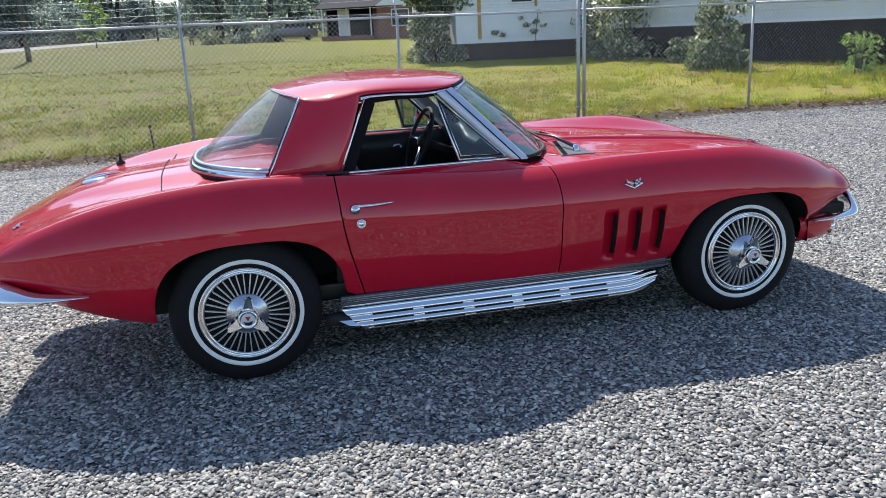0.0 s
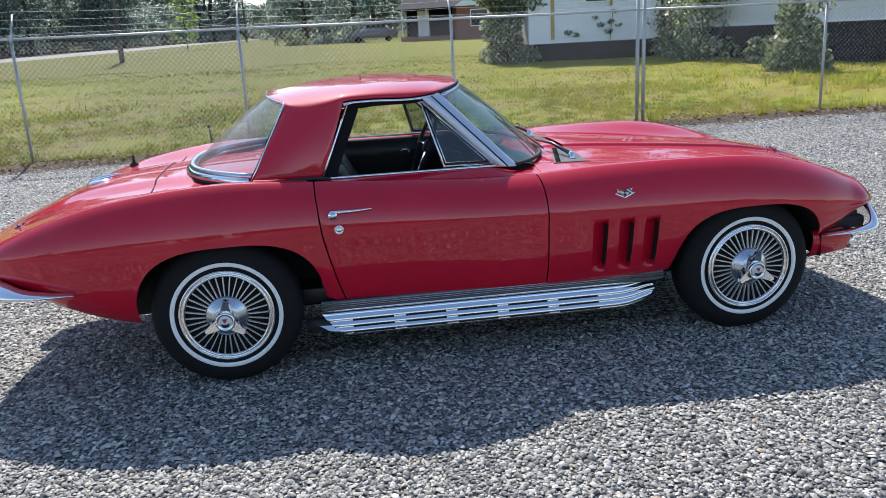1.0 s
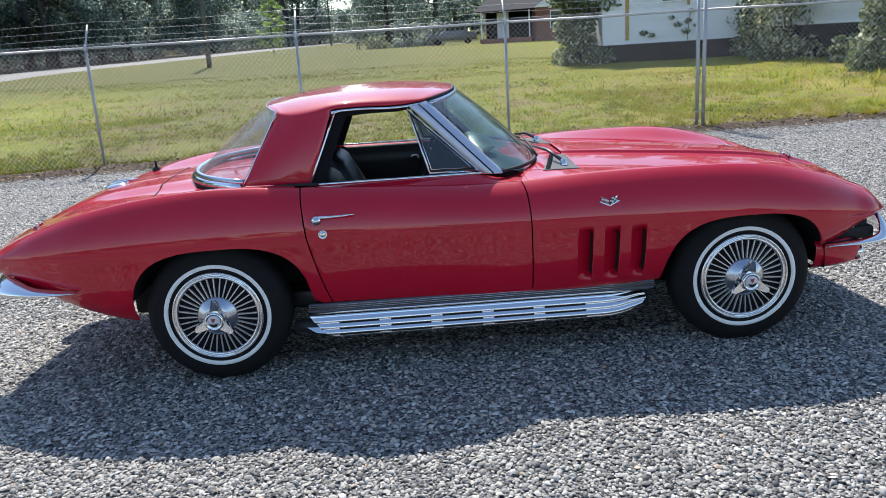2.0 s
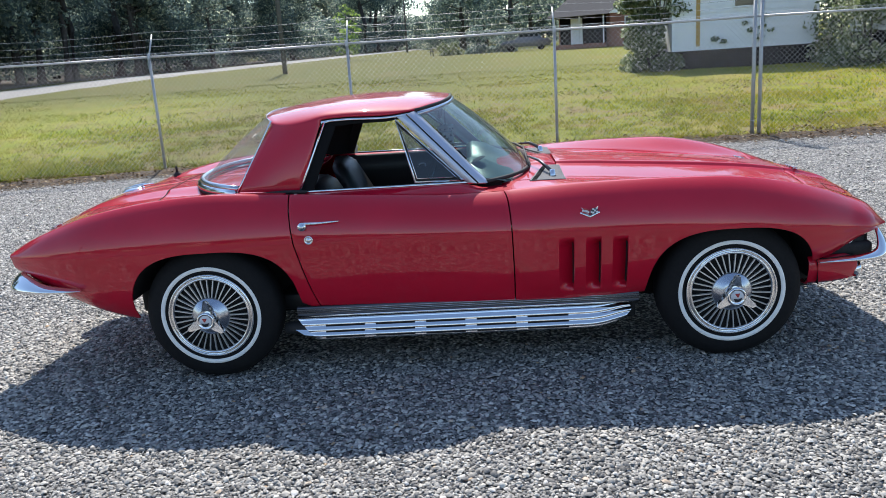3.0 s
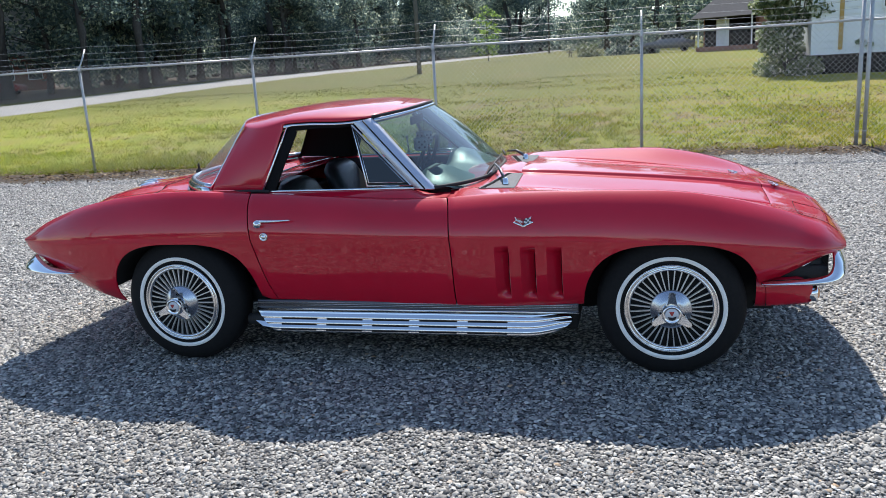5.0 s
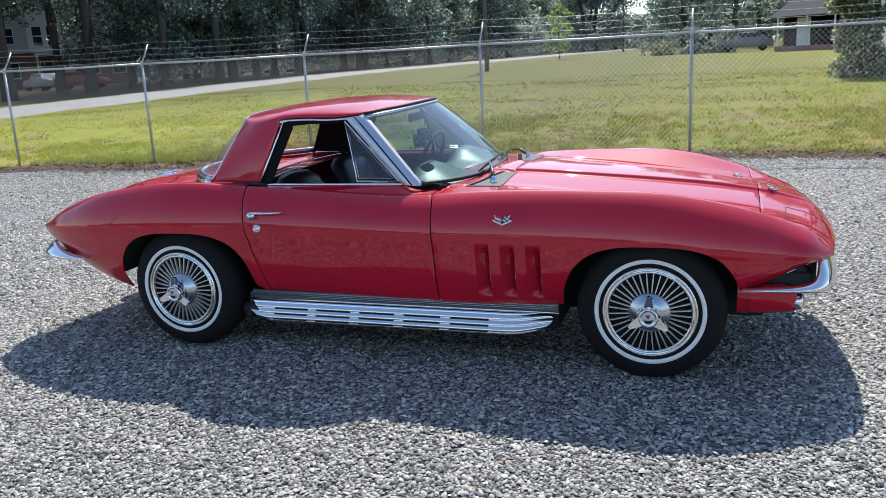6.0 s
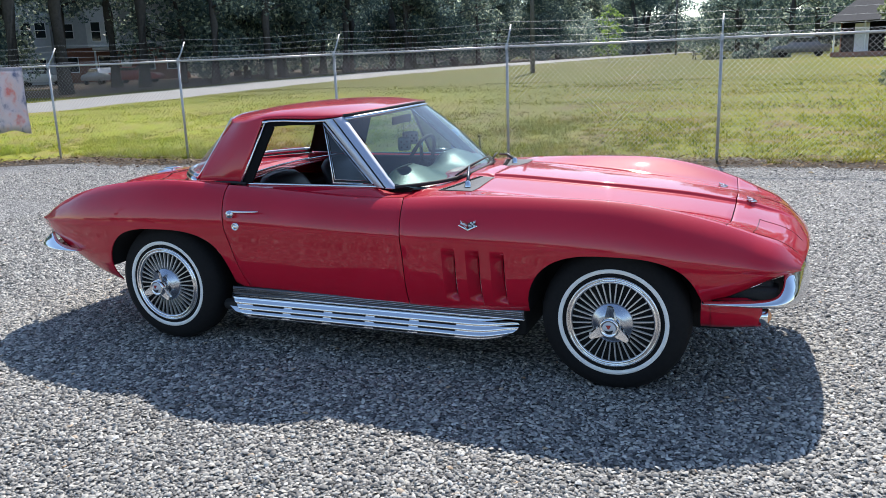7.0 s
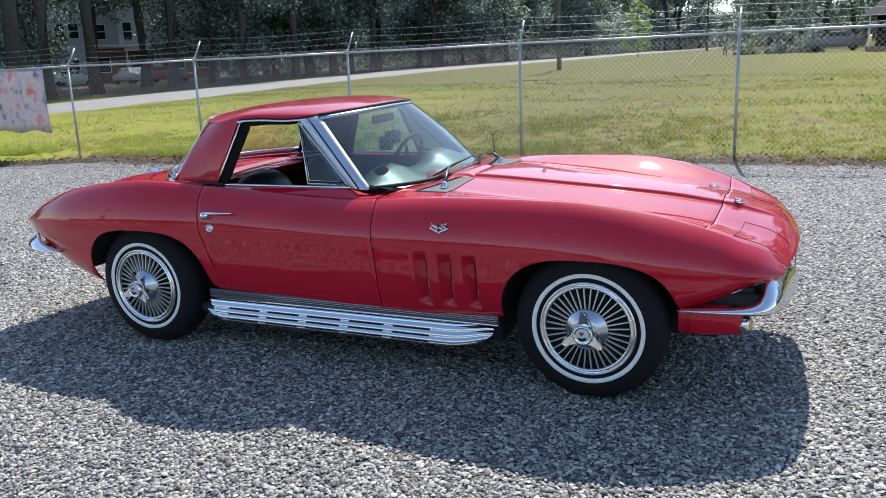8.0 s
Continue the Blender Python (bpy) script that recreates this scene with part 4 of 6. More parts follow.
# ---- wheels ----
def wheel():
    """A whitewall tyre on a bright finned disc with a three-bladed spinner; the outer face looks along -y."""
    w = new("wheel")
    part("tyre", mesh("tyre", *lathe([(0.20, 0.16), (0.235, 0.188), (0.285, 0.192), (0.318, 0.176), (0.333, 0.15), (0.336, 0.10), (0.333, 0.05), (0.318, 0.022), (0.285, 0.004), (0.248, 0.0), (0.226, 0.004), (0.208, 0.016)], 96), TYRE), w)
    part("whitewall", mesh("whitewall", *lathe([(0.247, 0.001), (0.246, -0.0025), (0.229, -0.001), (0.2275, 0.004)], 96), WHITEWALL), w, "clean white sidewall band")
    part("rim", mesh("rim", *lathe([(0.212, 0.014), (0.211, 0.000), (0.206, -0.006), (0.200, -0.004), (0.1985, 0.004), (0.1965, 0.004), (0.195, -0.003), (0.189, -0.006), (0.183, -0.002), (0.180, 0.008), (0.178, 0.03)], 96), CHROME), w)
    # near-black disc: the shade between the fins is in its colour
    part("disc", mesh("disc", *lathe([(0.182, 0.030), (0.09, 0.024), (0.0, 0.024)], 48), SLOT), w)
    v, f = joined(box(0.088, 0.181, -0.0022, 0.0022, -0.0025, 0.0025))
    fin_v = [(x, 0.014 if k & 2 else -0.001 + (0.006 if x > 0.1 else 0), z) for k, (x, y, z) in enumerate(v)]
    fin = mesh("fin", fin_v, f, FIN, False)
    for k in range(36):
        part("fin", fin, w, place=pose(0, 0, 0, 0, 360 * k / 36, 0))
    part("hub_cone", mesh("hub_cone", *lathe([(0.094, 0.022), (0.093, -0.004), (0.088, -0.008), (0.060, -0.030), (0.045, -0.036), (0.0, -0.036)], 64), STEEL), w)
    part("cap", mesh("cap", *lathe([(0.043, -0.030), (0.043, -0.082), (0.039, -0.086), (0.034, -0.086), (0.031, -0.080), (0.018, -0.088), (0.0, -0.091)], 48), CHROME), w)
    part("cap_emblem", mesh("cap_emblem", *lathe([(0.030, -0.0815), (0.016, -0.0900), (0.0, -0.0922)], 24), EMBLEM_PALE), w)
    part("cap_flag", mesh("cap_flag", [(-0.012, -0.0918, 0.018), (0.012, -0.0918, 0.018), (0.003, -0.0945, 0.001), (-0.003, -0.0945, 0.001)], [(0, 1, 2, 3)], EMBLEM_RED, False), w)
    part("cap_base", mesh("cap_base", [(-0.020, -0.0915, -0.004), (0.020, -0.0915, -0.004), (0.013, -0.0895, -0.020), (0.0, -0.0895, -0.024), (-0.013, -0.0895, -0.020), (0.0, -0.0945, -0.009)], [(0, 4, 5), (4, 3, 5), (3, 2, 5), (2, 1, 5)], EMBLEM_DARK, False), w)
    for k in range(3):
        V = [(0.030, -0.050, 0.029), (0.030, -0.050, -0.029), (0.094, -0.068, -0.015), (0.103, -0.070, 0.000), (0.097, -0.068, 0.014),
             (0.030, -0.070, 0.025), (0.030, -0.070, -0.025), (0.091, -0.084, -0.012), (0.099, -0.086, 0.000), (0.093, -0.084, 0.011)]
        F = [(0, 1, 2, 3, 4), (9, 8, 7, 6, 5), (0, 5, 6, 1), (1, 6, 7, 2), (2, 7, 8, 3), (3, 8, 9, 4), (4, 9, 5, 0)]
        part("spinner_blade", mesh("spinner_blade", V, F, CHROME, False), w, place=pose(0, 0, 0, 0, 120 * k - 84, 0))
    return tagged(w, "whitewall wheel with finned chrome disc and three-bladed spinner")


first = wheel()
first.parent = car
first.matrix_basis = pose(-1.245, -0.795, 0.333)
for x, side, turn in ((1.245, -1, -5), (-1.245, 1, 0), (1.245, 1, 0)):
    copy_thing(first, pose(x, side * 0.795, 0.333 if side < 0 else 0.305, 0, turn, 0 if side < 0 else 180))


# ---- bright work on the body ----
def loft_bar(stations_, thick=0.022, n=8, lean=0.0):
    """A curved bar: at each station x, y, low and high edge; the outer face bulges and leans back."""
    rings = []
    for i, (x, y, lo, hi) in enumerate(stations_):
        a = Vector(stations_[max(i - 1, 0)][:2])
        b = Vector(stations_[min(i + 1, len(stations_) - 1)][:2])
        d = (b - a).normalized()
        out = Vector((d.y, -d.x)) if Vector((d.y, -d.x)).dot(Vector((x * 0.5, y))) > 0 else Vector((-d.y, d.x))
        mid, half = (lo + hi) / 2, (hi - lo) / 2
        ring = []
        for k in range(n + 1):
            t = -1 + 2 * k / n
            o = thick * (1 - abs(t) ** 2.4) + 0.002 - lean * half * (t + 1)
            ring.append((x + out.x * o, y + out.y * o, mid + half * t))
        for t in (0.9, -0.9):
            o = -0.006 - lean * half * (t + 1)
            ring.append((x + out.x * o, y + out.y * o, mid + half * t))
        rings.append(ring)
    v, f = grid(rings, close_v=True)
    m = len(rings[0])
    f += [tuple(range(m)), tuple(range((len(rings) - 1) * m, len(rings) * m))[::-1]]
    return v, f


def curve4(rows_, n=28):
    s = list(range(len(rows_)))
    fs = [spl(s, [r[k] for r in rows_]) for k in range(4)]
    return [tuple(f(i * (len(rows_) - 1) / n) for f in fs) for i in range(n + 1)]


def shaped(name, data, material, parent, label="", sharp=True):
    """A mesh with its normals put right."""
    bm = bmesh.new()
    vs = [bm.verts.new(p) for p in data[0]]
    for q in data[1]:
        try:
            bm.faces.new([vs[k] for k in q])
        except ValueError:
            pass
    bmesh.ops.recalc_face_normals(bm, faces=bm.faces)
    me = bpy.data.meshes.new(name)
    bm.to_mesh(me)
    bm.free()
    me.materials.append(material)
    me.polygons.foreach_set("use_smooth", [not sharp] * len(me.polygons))
    return part(name, me, parent, label)


AMBER = mat("amber_lens", (0.75, 0.30, 0.10), 0.15, 0.0, 1.0)


def flags_emblem(name, place, label):
    """Two waving flags over a chrome vee, facing -y."""
    em = new(name)
    em.parent = car
    em.matrix_basis = place
    tagged(em, label)
    part("base", bevelled("base", [([(-0.058, -0.003, -0.002), (0.0, -0.003, -0.030), (0.058, -0.003, -0.002), (0.050, -0.003, 0.004), (0.0, -0.003, -0.018), (-0.050, -0.003, 0.004),
         (-0.058, 0.003, -0.002), (0.0, 0.003, -0.030), (0.058, 0.003, -0.002), (0.050, 0.003, 0.004), (0.0, 0.003, -0.018), (-0.050, 0.003, 0.004)],
         [(0, 1, 4, 5), (1, 2, 3, 4), (6, 11, 10, 7), (7, 10, 9, 8), (0, 6, 7, 1), (1, 7, 8, 2), (2, 8, 9, 3), (3, 9, 10, 4), (4, 10, 11, 5), (5, 11, 6, 0)])], CHROME, 0.001, 1), em)
    for q in (-1, 1):
        sq = []
        for i in range(4):
            for j in range(3):
                x, z = q * (0.004 + 0.0098 * i), -0.013 + 0.0095 * j + 0.004 * i + 0.002 * math.sin(1.6 * i)
                sq.append((box(min(x, x + q * 0.0094), max(x, x + q * 0.0094), -0.004, 0.003, z, z + 0.0092), (i + j) % 2 if q > 0 else j == 1))
        part("flag", mesh("flag", *joined(*[b for b, c in sq if c]), EMBLEM_PALE, False), em)
        part("flag_field", mesh("flag_field", *joined(*[b for b, c in sq if not c]), EMBLEM_DARK if q > 0 else EMBLEM_RED, False), em)
        part("staff", mesh("staff", *tube([(q * 0.002, -0.003, -0.022), (q * 0.046, -0.003, 0.030 if q > 0 else 0.027)], 0.0022, 6), CHROME), em)


for side in (-1, 1):
    shaped("front_bumper", loft_bar(curve4([(1.622, side * 0.818, 0.462, 0.470), (1.72, side * 0.810, 0.456, 0.474), (1.83, side * 0.790, 0.450, 0.478), (1.915, side * 0.768, 0.448, 0.490),
           (1.962, side * 0.735, 0.446, 0.524), (1.994, side * 0.685, 0.446, 0.572), (2.016, side * 0.615, 0.447, 0.598), (2.036, side * 0.50, 0.449, 0.586), (2.050, side * 0.36, 0.450, 0.560), (2.056, side * 0.27, 0.452, 0.540)], 40), 0.022, lean=0.45), CHROME, car, "slim chrome front bumper wrapping round the corner", False)
    shaped("rear_bumper", loft_bar(curve4([(-1.872, side * 0.778, 0.486, 0.494), (-1.98, side * 0.776, 0.478, 0.502), (-2.10, side * 0.757, 0.472, 0.514), (-2.215, side * 0.718, 0.468, 0.540),
           (-2.305, side * 0.655, 0.466, 0.552), (-2.36, side * 0.54, 0.468, 0.552), (-2.39, side * 0.36, 0.472, 0.548)]), lean=0.9), CHROME, car, "slim chrome rear bumper wrapping round the corner", False)
    # lower valance behind the front bumper
    P = []
    for k in range(9):
        x = 1.615 + 0.245 * k / 8
        h = 0.742 - 0.055 * (k / 8) ** 2
        P.append([(x, side * (h - 0.02), 0.462), (x, side * h, 0.44), (x, side * (h + 0.002), 0.40), (x, side * (h - 0.012), 0.345), (x, side * (h - 0.05), 0.318), (x, side * (h - 0.12), 0.312)])
    ob = part("front_valance", mesh("front_valance", *grid(P, flip=side < 0), RED), car)
    thick(ob, 0.01)
    P = [[(1.86 + 0.02 * k, side * (0.680 - 0.16 * k), z) for z in (0.340, 0.365, 0.40, 0.45)] for k in range(5)]
    ob = part("front_valance", mesh("front_valance", *grid(P, flip=side > 0), RED), car)
    thick(ob, 0.01)
    for sgn, us in ((1, (1.66, 1.70, 1.75, 1.80, 1.84)), (-1, (-1.90, -2.0, -2.1, -2.17, -2.23, -2.30))):
        P = [[(u, side * h, 0.452 if sgn > 0 else 0.480) for h in (0.0, 0.25, 0.5, f_w(u) - (0.045 if abs(u) < 2.1 else 0.02))] for u in us]
        shaped("lower_pan", grid(P), BLACK if sgn > 0 else RED, car)
    lamp = new("parking_lamp")
    lamp.parent = car
    lamp.matrix_basis = pose(1.862, side * 0.648, 0.372, 0, 90, 0)
    tagged(lamp, "round amber parking lamp in a chrome ring")
    part("ring", mesh("ring", *lathe([(0.034, -0.02), (0.040, 0.0), (0.040, 0.018), (0.034, 0.024)], 24, "z"), CHROME), lamp)
    part("lens", mesh("lens", *lathe([(0.034, 0.014), (0.030, 0.026), (0.018, 0.036), (0.0, 0.040)], 24, "z"), AMBER), lamp)
    # rocker strip and side exhaust cover
    P = []
    for k in range(25):
        x = -0.828 + 1.652 * k / 24
        P.append([(x, side * h, z) for h, z in ((0.744, 0.342), (0.752, 0.337), (0.756, 0.322), (0.752, 0.303), (0.756, 0.300), (0.762, 0.295), (0.758, 0.290), (0.735, 0.288))])
    ob = part("rocker_moulding", mesh("rocker_moulding", *grid(P, flip=side < 0), SILL), car, "grey anodised rocker moulding with a bright lower lip")
    thick(ob, 0.006)
    for z, h in ((0.330, 0.7555), (0.321, 0.7575), (0.312, 0.7565)):
        part("rib", mesh("rib", *tube([(-0.826, side * h, z), (0.0, side * h, z), (0.822, side * h, z)], 0.0019, 5), STEEL), ob)
    part("moulding_lip", mesh("moulding_lip", *tube([(-0.83, side * 0.762, 0.296), (0.0, side * 0.762, 0.296), (0.828, side * 0.762, 0.296)], 0.0055, 8), CHROME), ob)
    pipe = new("side_exhaust")
    pipe.parent = car
    tagged(pipe, "slotted bright side exhaust cover under the sill")
    prof = [(0.742, 0.288), (0.754, 0.285), (0.761, 0.277), (0.758, 0.2735), (0.763, 0.270), (0.772, 0.262), (0.776, 0.253), (0.772, 0.2485), (0.777, 0.244),
            (0.786, 0.236), (0.790, 0.227), (0.786, 0.2225), (0.791, 0.218), (0.798, 0.210), (0.801, 0.202), (0.797, 0.1975), (0.801, 0.193), (0.799, 0.185), (0.775, 0.178)]
    P = []
    for k in range(61):
        s = k / 60
        line = []
        for h, z in prof:
            x0 = -0.832 + 0.115 * ((0.288 - z) / 0.108) ** 1.2        # slanted rear end
            x1 = 0.792 - 0.30 * ((0.288 - z) / 0.108 - 0.45) ** 2
            x = x0 + (x1 - x0) * s
            e = step(0.52, 0.80, x)
            line.append((x, side * (h - 0.055 * e * e), z + 0.022 * e * e * (0.30 - z) / 0.12))
        P.append(line)
    ob = part("cover", mesh("cover", *grid(P, flip=side < 0), CHROME), pipe)
    thick(ob, 0.004)
    # black bars in the grooves paint the shade inside the exhaust slots
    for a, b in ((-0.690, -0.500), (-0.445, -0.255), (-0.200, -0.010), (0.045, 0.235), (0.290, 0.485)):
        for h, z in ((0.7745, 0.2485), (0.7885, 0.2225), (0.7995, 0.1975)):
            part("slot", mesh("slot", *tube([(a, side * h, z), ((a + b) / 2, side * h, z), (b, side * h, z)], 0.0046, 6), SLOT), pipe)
    P = [(-0.90, side * 0.715, 0.222), (-0.84, side * 0.725, 0.228), (-0.78, side * 0.742, 0.226), (-0.70, side * 0.742, 0.228)]
    part("tailpipe", mesh("tailpipe", *tube(P, 0.030, 14), BLACK), pipe)
    shaped("tail_tip", ([(-0.700, side * 0.776, 0.226), (-0.845, side * 0.770, 0.232), (-0.800, side * 0.786, 0.208), (-0.705, side * 0.792, 0.196), (-0.700, side * 0.750, 0.224), (-0.835, side * 0.748, 0.230), (-0.795, side * 0.752, 0.206), (-0.705, side * 0.754, 0.196)],
           [(0, 1, 2, 3), (4, 7, 6, 5), (0, 4, 5, 1), (1, 5, 6, 2), (2, 6, 7, 3), (3, 7, 4, 0)]), CHROME, pipe, "bright slash-cut tail tip")
    # door furniture
    handle = new("door_handle")
    handle.parent = car
    tagged(handle, "chrome door handle with a round push button")
    part("button", mesh("button", *joined(tube([(-0.742, side * 0.805, 0.758), (-0.742, side * 0.836, 0.759)], [0.022, 0.019], 20), tube([(-0.742, side * 0.836, 0.759), (-0.742, side * 0.843, 0.759)], [0.012, 0.010], 16)), CHROME), handle)
    pts = [(-0.748 + 0.02 * k, side * (0.820 + 0.012 * math.sin(math.pi * k / 9)), 0.771 + 0.0006 * k) for k in range(10)]
    part("grip", mesh("grip", *tube(pts, [0.006, 0.0075, 0.007, 0.0065, 0.006, 0.0055, 0.005, 0.0045, 0.004, 0.002], 10), CHROME), handle)
    part("lock", mesh("lock", *lathe([(0.021, 0.004), (0.020, -0.006), (0.016, -0.006), (0.0145, -0.002), (0.011, -0.002), (0.009, -0.007), (0.0, -0.007)], 28), CHROME), car, "round chrome door lock", place=pose(-0.719, side * 0.8205, 0.692, 0, 0, 0 if side < 0 else 180))
    # bright lip of the opening above the bumper
    pts = [(sweep_back(u, low_y(u, f_zb(u))), side * (low_y(u, f_zb(u)) + 0.002), f_zb(u) + 0.002) for u in [1.86 + 0.016 * k for k in range(12)]]
    part("opening_trim", mesh("opening_trim", *tube(pts, 0.004, 6), CHROME), car)
    # black sheets stand in for the shade inside the gill slots
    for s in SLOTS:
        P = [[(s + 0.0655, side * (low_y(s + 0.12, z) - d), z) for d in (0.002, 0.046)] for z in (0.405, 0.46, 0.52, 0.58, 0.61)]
        part("gill_shade", mesh("gill_shade", *grid(P, flip=side < 0), SLOT), car)
    # crossed-flag fender emblem
    flags_emblem("fender_emblem", pose(0.588, side * 0.836, 0.757, -12 if side < 0 else 12, 0, 0) @ Matrix.Diagonal((0.82, 1, 0.82, 1)), "small chrome crossed-flags emblem above the gill slots")


def on_top(x, y, lift=0.0):
    """A point on the upper body."""
    return (sweep_back(x, abs(y)), y, top_z(x, abs(y)) + lift)


def on_deck(x, y, size):
    """Lays an emblem flat on the upper body, its top towards the car's middle."""
    slope = math.degrees(math.atan2(top_z(x - 0.02, abs(y)) - top_z(x + 0.02, abs(y)), 0.04))
    s = 1 if x > 0 else -1
    flat = Matrix(((0, 0, -s, 0), (s, 0, 0, 0), (0, -1, 0, 0), (0, 0, 0, 1)))
    return Matrix.Translation(on_top(x, y, 0.004)) @ pose(0, 0, 0, 0, slope, 0) @ flat @ Matrix.Diagonal((size, 1, size, 1))


flags_emblem("hood_emblem", on_deck(1.640, 0.380, 0.90), "small chrome emblem near the hood's front edge")
flags_emblem("nose_emblem", on_deck(1.790, -0.030, 0.92), "small chrome crossed-flags emblem on the nose")
flags_emblem("tail_emblem", on_deck(-2.235, -0.300, 0.85), "small chrome crossed-flags emblem on the tail")
# fuel filler lid
lid = new("fuel_lid")
lid.parent = car
lid.matrix_basis = Matrix.Translation(on_top(-1.93, 0.085, 0.006)) @ pose(0, 0, 0, 0, -9, 0)
tagged(lid, "oval chrome fuel filler lid on the rear deck")
part("lid", mesh("lid", *lathe([(0.0, 0.008), (0.04, 0.007), (0.058, 0.003), (0.066, -0.004)], 36, "z"), CHROME), lid)
part("spear", mesh("spear", *tube([(-0.05, 0, 0.008), (0.02, 0, 0.012), (0.08, 0, 0.010), (0.13, 0, 0.003)], [0.006, 0.010, 0.008, 0.003], 8), CHROME), lid)
aerial = new("aerial_base")
aerial.parent = car
aerial.matrix_basis = Matrix.Translation(on_top(-1.883, 0.601, 0.0))
tagged(aerial, "black aerial base with a short chrome stub")
part("foot", mesh("foot", *lathe([(0.026, -0.004), (0.024, 0.010), (0.012, 0.018), (0.010, 0.024)], 16, "z"), BLACK), aerial)
part("stub", mesh("stub", *tube([(0, 0, 0.02), (0, 0, 0.06)], 0.007, 8), BLACK), aerial)


def shut_line(name, pts, width=0.004):
    """A joint along points of the upper body, drawn as a thin black bar."""
    return part(name, mesh(name, *tube([on_top(x, y, 0.0005) for x, y in pts], width, 5, flat=1.0), SLOT), car)


shut_line("deck_joint", [(-1.60 + 0.03 * (abs(-0.55 + 1.1 * k / 24) / 0.6) ** 2 + 0.02, -0.55 + 1.1 * k / 24) for k in range(25)], 0.0032)
for side in (-1, 1):
    shut_line("headlight_joint", [(1.84, side * (0.29 + 0.30 * k / 8)) for k in range(9)], 0.0015)
    for h in (0.29, 0.59):
        shut_line("headlight_joint", [(1.84 + 0.19 * k / 8, side * (h - (0.07 * k / 8 if h > 0.4 else 0.0))) for k in range(9)], 0.0012)
# cowl vent plates with louvre teeth
PLATE = speckled("cowl_plate_silver", (0.075, 0.077, 0.08), (0.19, 0.19, 0.195), 90, 0.6, 0.0, 0.3)
bsdf(PLATE).inputs["Specular IOR Level"].default_value = 0.1
for side in (-1, 1):
    c00, c01, c10, c11 = ((x, side * y, top_z(x, y) + 0.005) for x, y in ((0.335, 0.560), (0.512, 0.565), (0.430, 0.205), (0.512, 0.205)))
    P = [[(q[0], q[1], top_z(q[0], abs(q[1])) + 0.004) for q in [lerp3(lerp3(c00, c10, t), lerp3(c01, c11, t), s) for s in (0, 0.33, 0.66, 1)]] for t in [k / 12 for k in range(13)]]
    plate = thick(part("cowl_plate", mesh("cowl_plate", *grid(P, flip=side < 0), PLATE), car, "silver cowl vent plate below the windscreen"), 0.006)
    for k in range(22):
        x, y, z = lerp3(lerp3(c00, c10, (k + 0.5) / 22), lerp3(c01, c11, (k + 0.5) / 22), 0.12)
        z = top_z(x, abs(y)) + 0.005
        part("louvre", mesh("louvre", *box(x - 0.010, x + 0.014, y - 0.0022, y + 0.0022, z - 0.002, z + 0.0012), SLOT, False), plate)
# windscreen wipers
for y0, tip, a, b in ((-0.46, (0.350, -0.14, 0.928), (0.345, -0.34, 0.908), (0.345, 0.18, 0.938)), (0.36, (0.335, 0.44, 0.918), (0.345, 0.28, 0.914), (0.285, 0.55, 0.914))):
    wp_ = new("wiper")
    wp_.parent = car
    tagged(wp_, "dark windscreen wiper resting at the base of the glass")
    part("pivot", mesh("pivot", *lathe([(0.0, 0.03), (0.012, 0.028), (0.018, 0.0)], 12, "z"), CHROME), wp_, place=Matrix.Translation((0.455, y0, top_z(0.455, abs(y0)) + 0.006)))
    part("arm", mesh("arm", *tube([(0.455, y0, top_z(0.455, abs(y0)) + 0.022), lerp3((0.455, y0, 0.91), tip, 0.5)[:2] + (0.925,), tip], [0.009, 0.008, 0.005], 6), SILL), wp_)
    part("blade", mesh("blade", *tube([a, lerp3(a, b, 0.5)[:2] + ((a[2] + b[2]) / 2 + 0.006,), b], [0.004, 0.008, 0.004], 5), BLACK), wp_)

# ---- cabin ----
cabin = new("cabin")
cabin.parent = car
tagged(cabin, "black vinyl two-seat cabin")
part("floor", bevelled("floor", [box(-0.95, 0.45, -0.60, 0.60, 0.28, 0.36)], VINYL, 0.01), cabin)
part("rear_shelf", bevelled("rear_shelf", [box(-1.36, -0.90, -0.60, 0.60, 0.60, 0.76)], VINYL, 0.03), cabin)
for side in (-1, 1):
    P = [[(-0.82 + 1.02 * k / 8, side * h, z) for h, z in ((0.606, 0.885), (0.585, 0.872), (0.575, 0.78), (0.60, 0.70), (0.60, 0.36))] for k in range(9)]
    shaped("door_trim", grid(P), VINYL, cabin, "", False)
    part("window_crank", mesh("window_crank", *tube([(-0.30, side * 0.556, 0.795), (-0.285, side * 0.552, 0.812), (-0.262, side * 0.552, 0.815), (-0.248, side * 0.550, 0.806), (-0.25, side * 0.530, 0.800)], 0.007, 6), CHROME), cabin, "chrome window crank")
pts = [(-0.835 - 0.11 * (1 - (y / 0.58) ** 2), y, 0.899) for y in [-0.58 + 1.16 * k / 16 for k in range(17)]]
part("deck_edge_strip", mesh("deck_edge_strip", *tube(pts, 0.0075, 6), CHROME), cabin, "bright strip along the deck behind the seats")
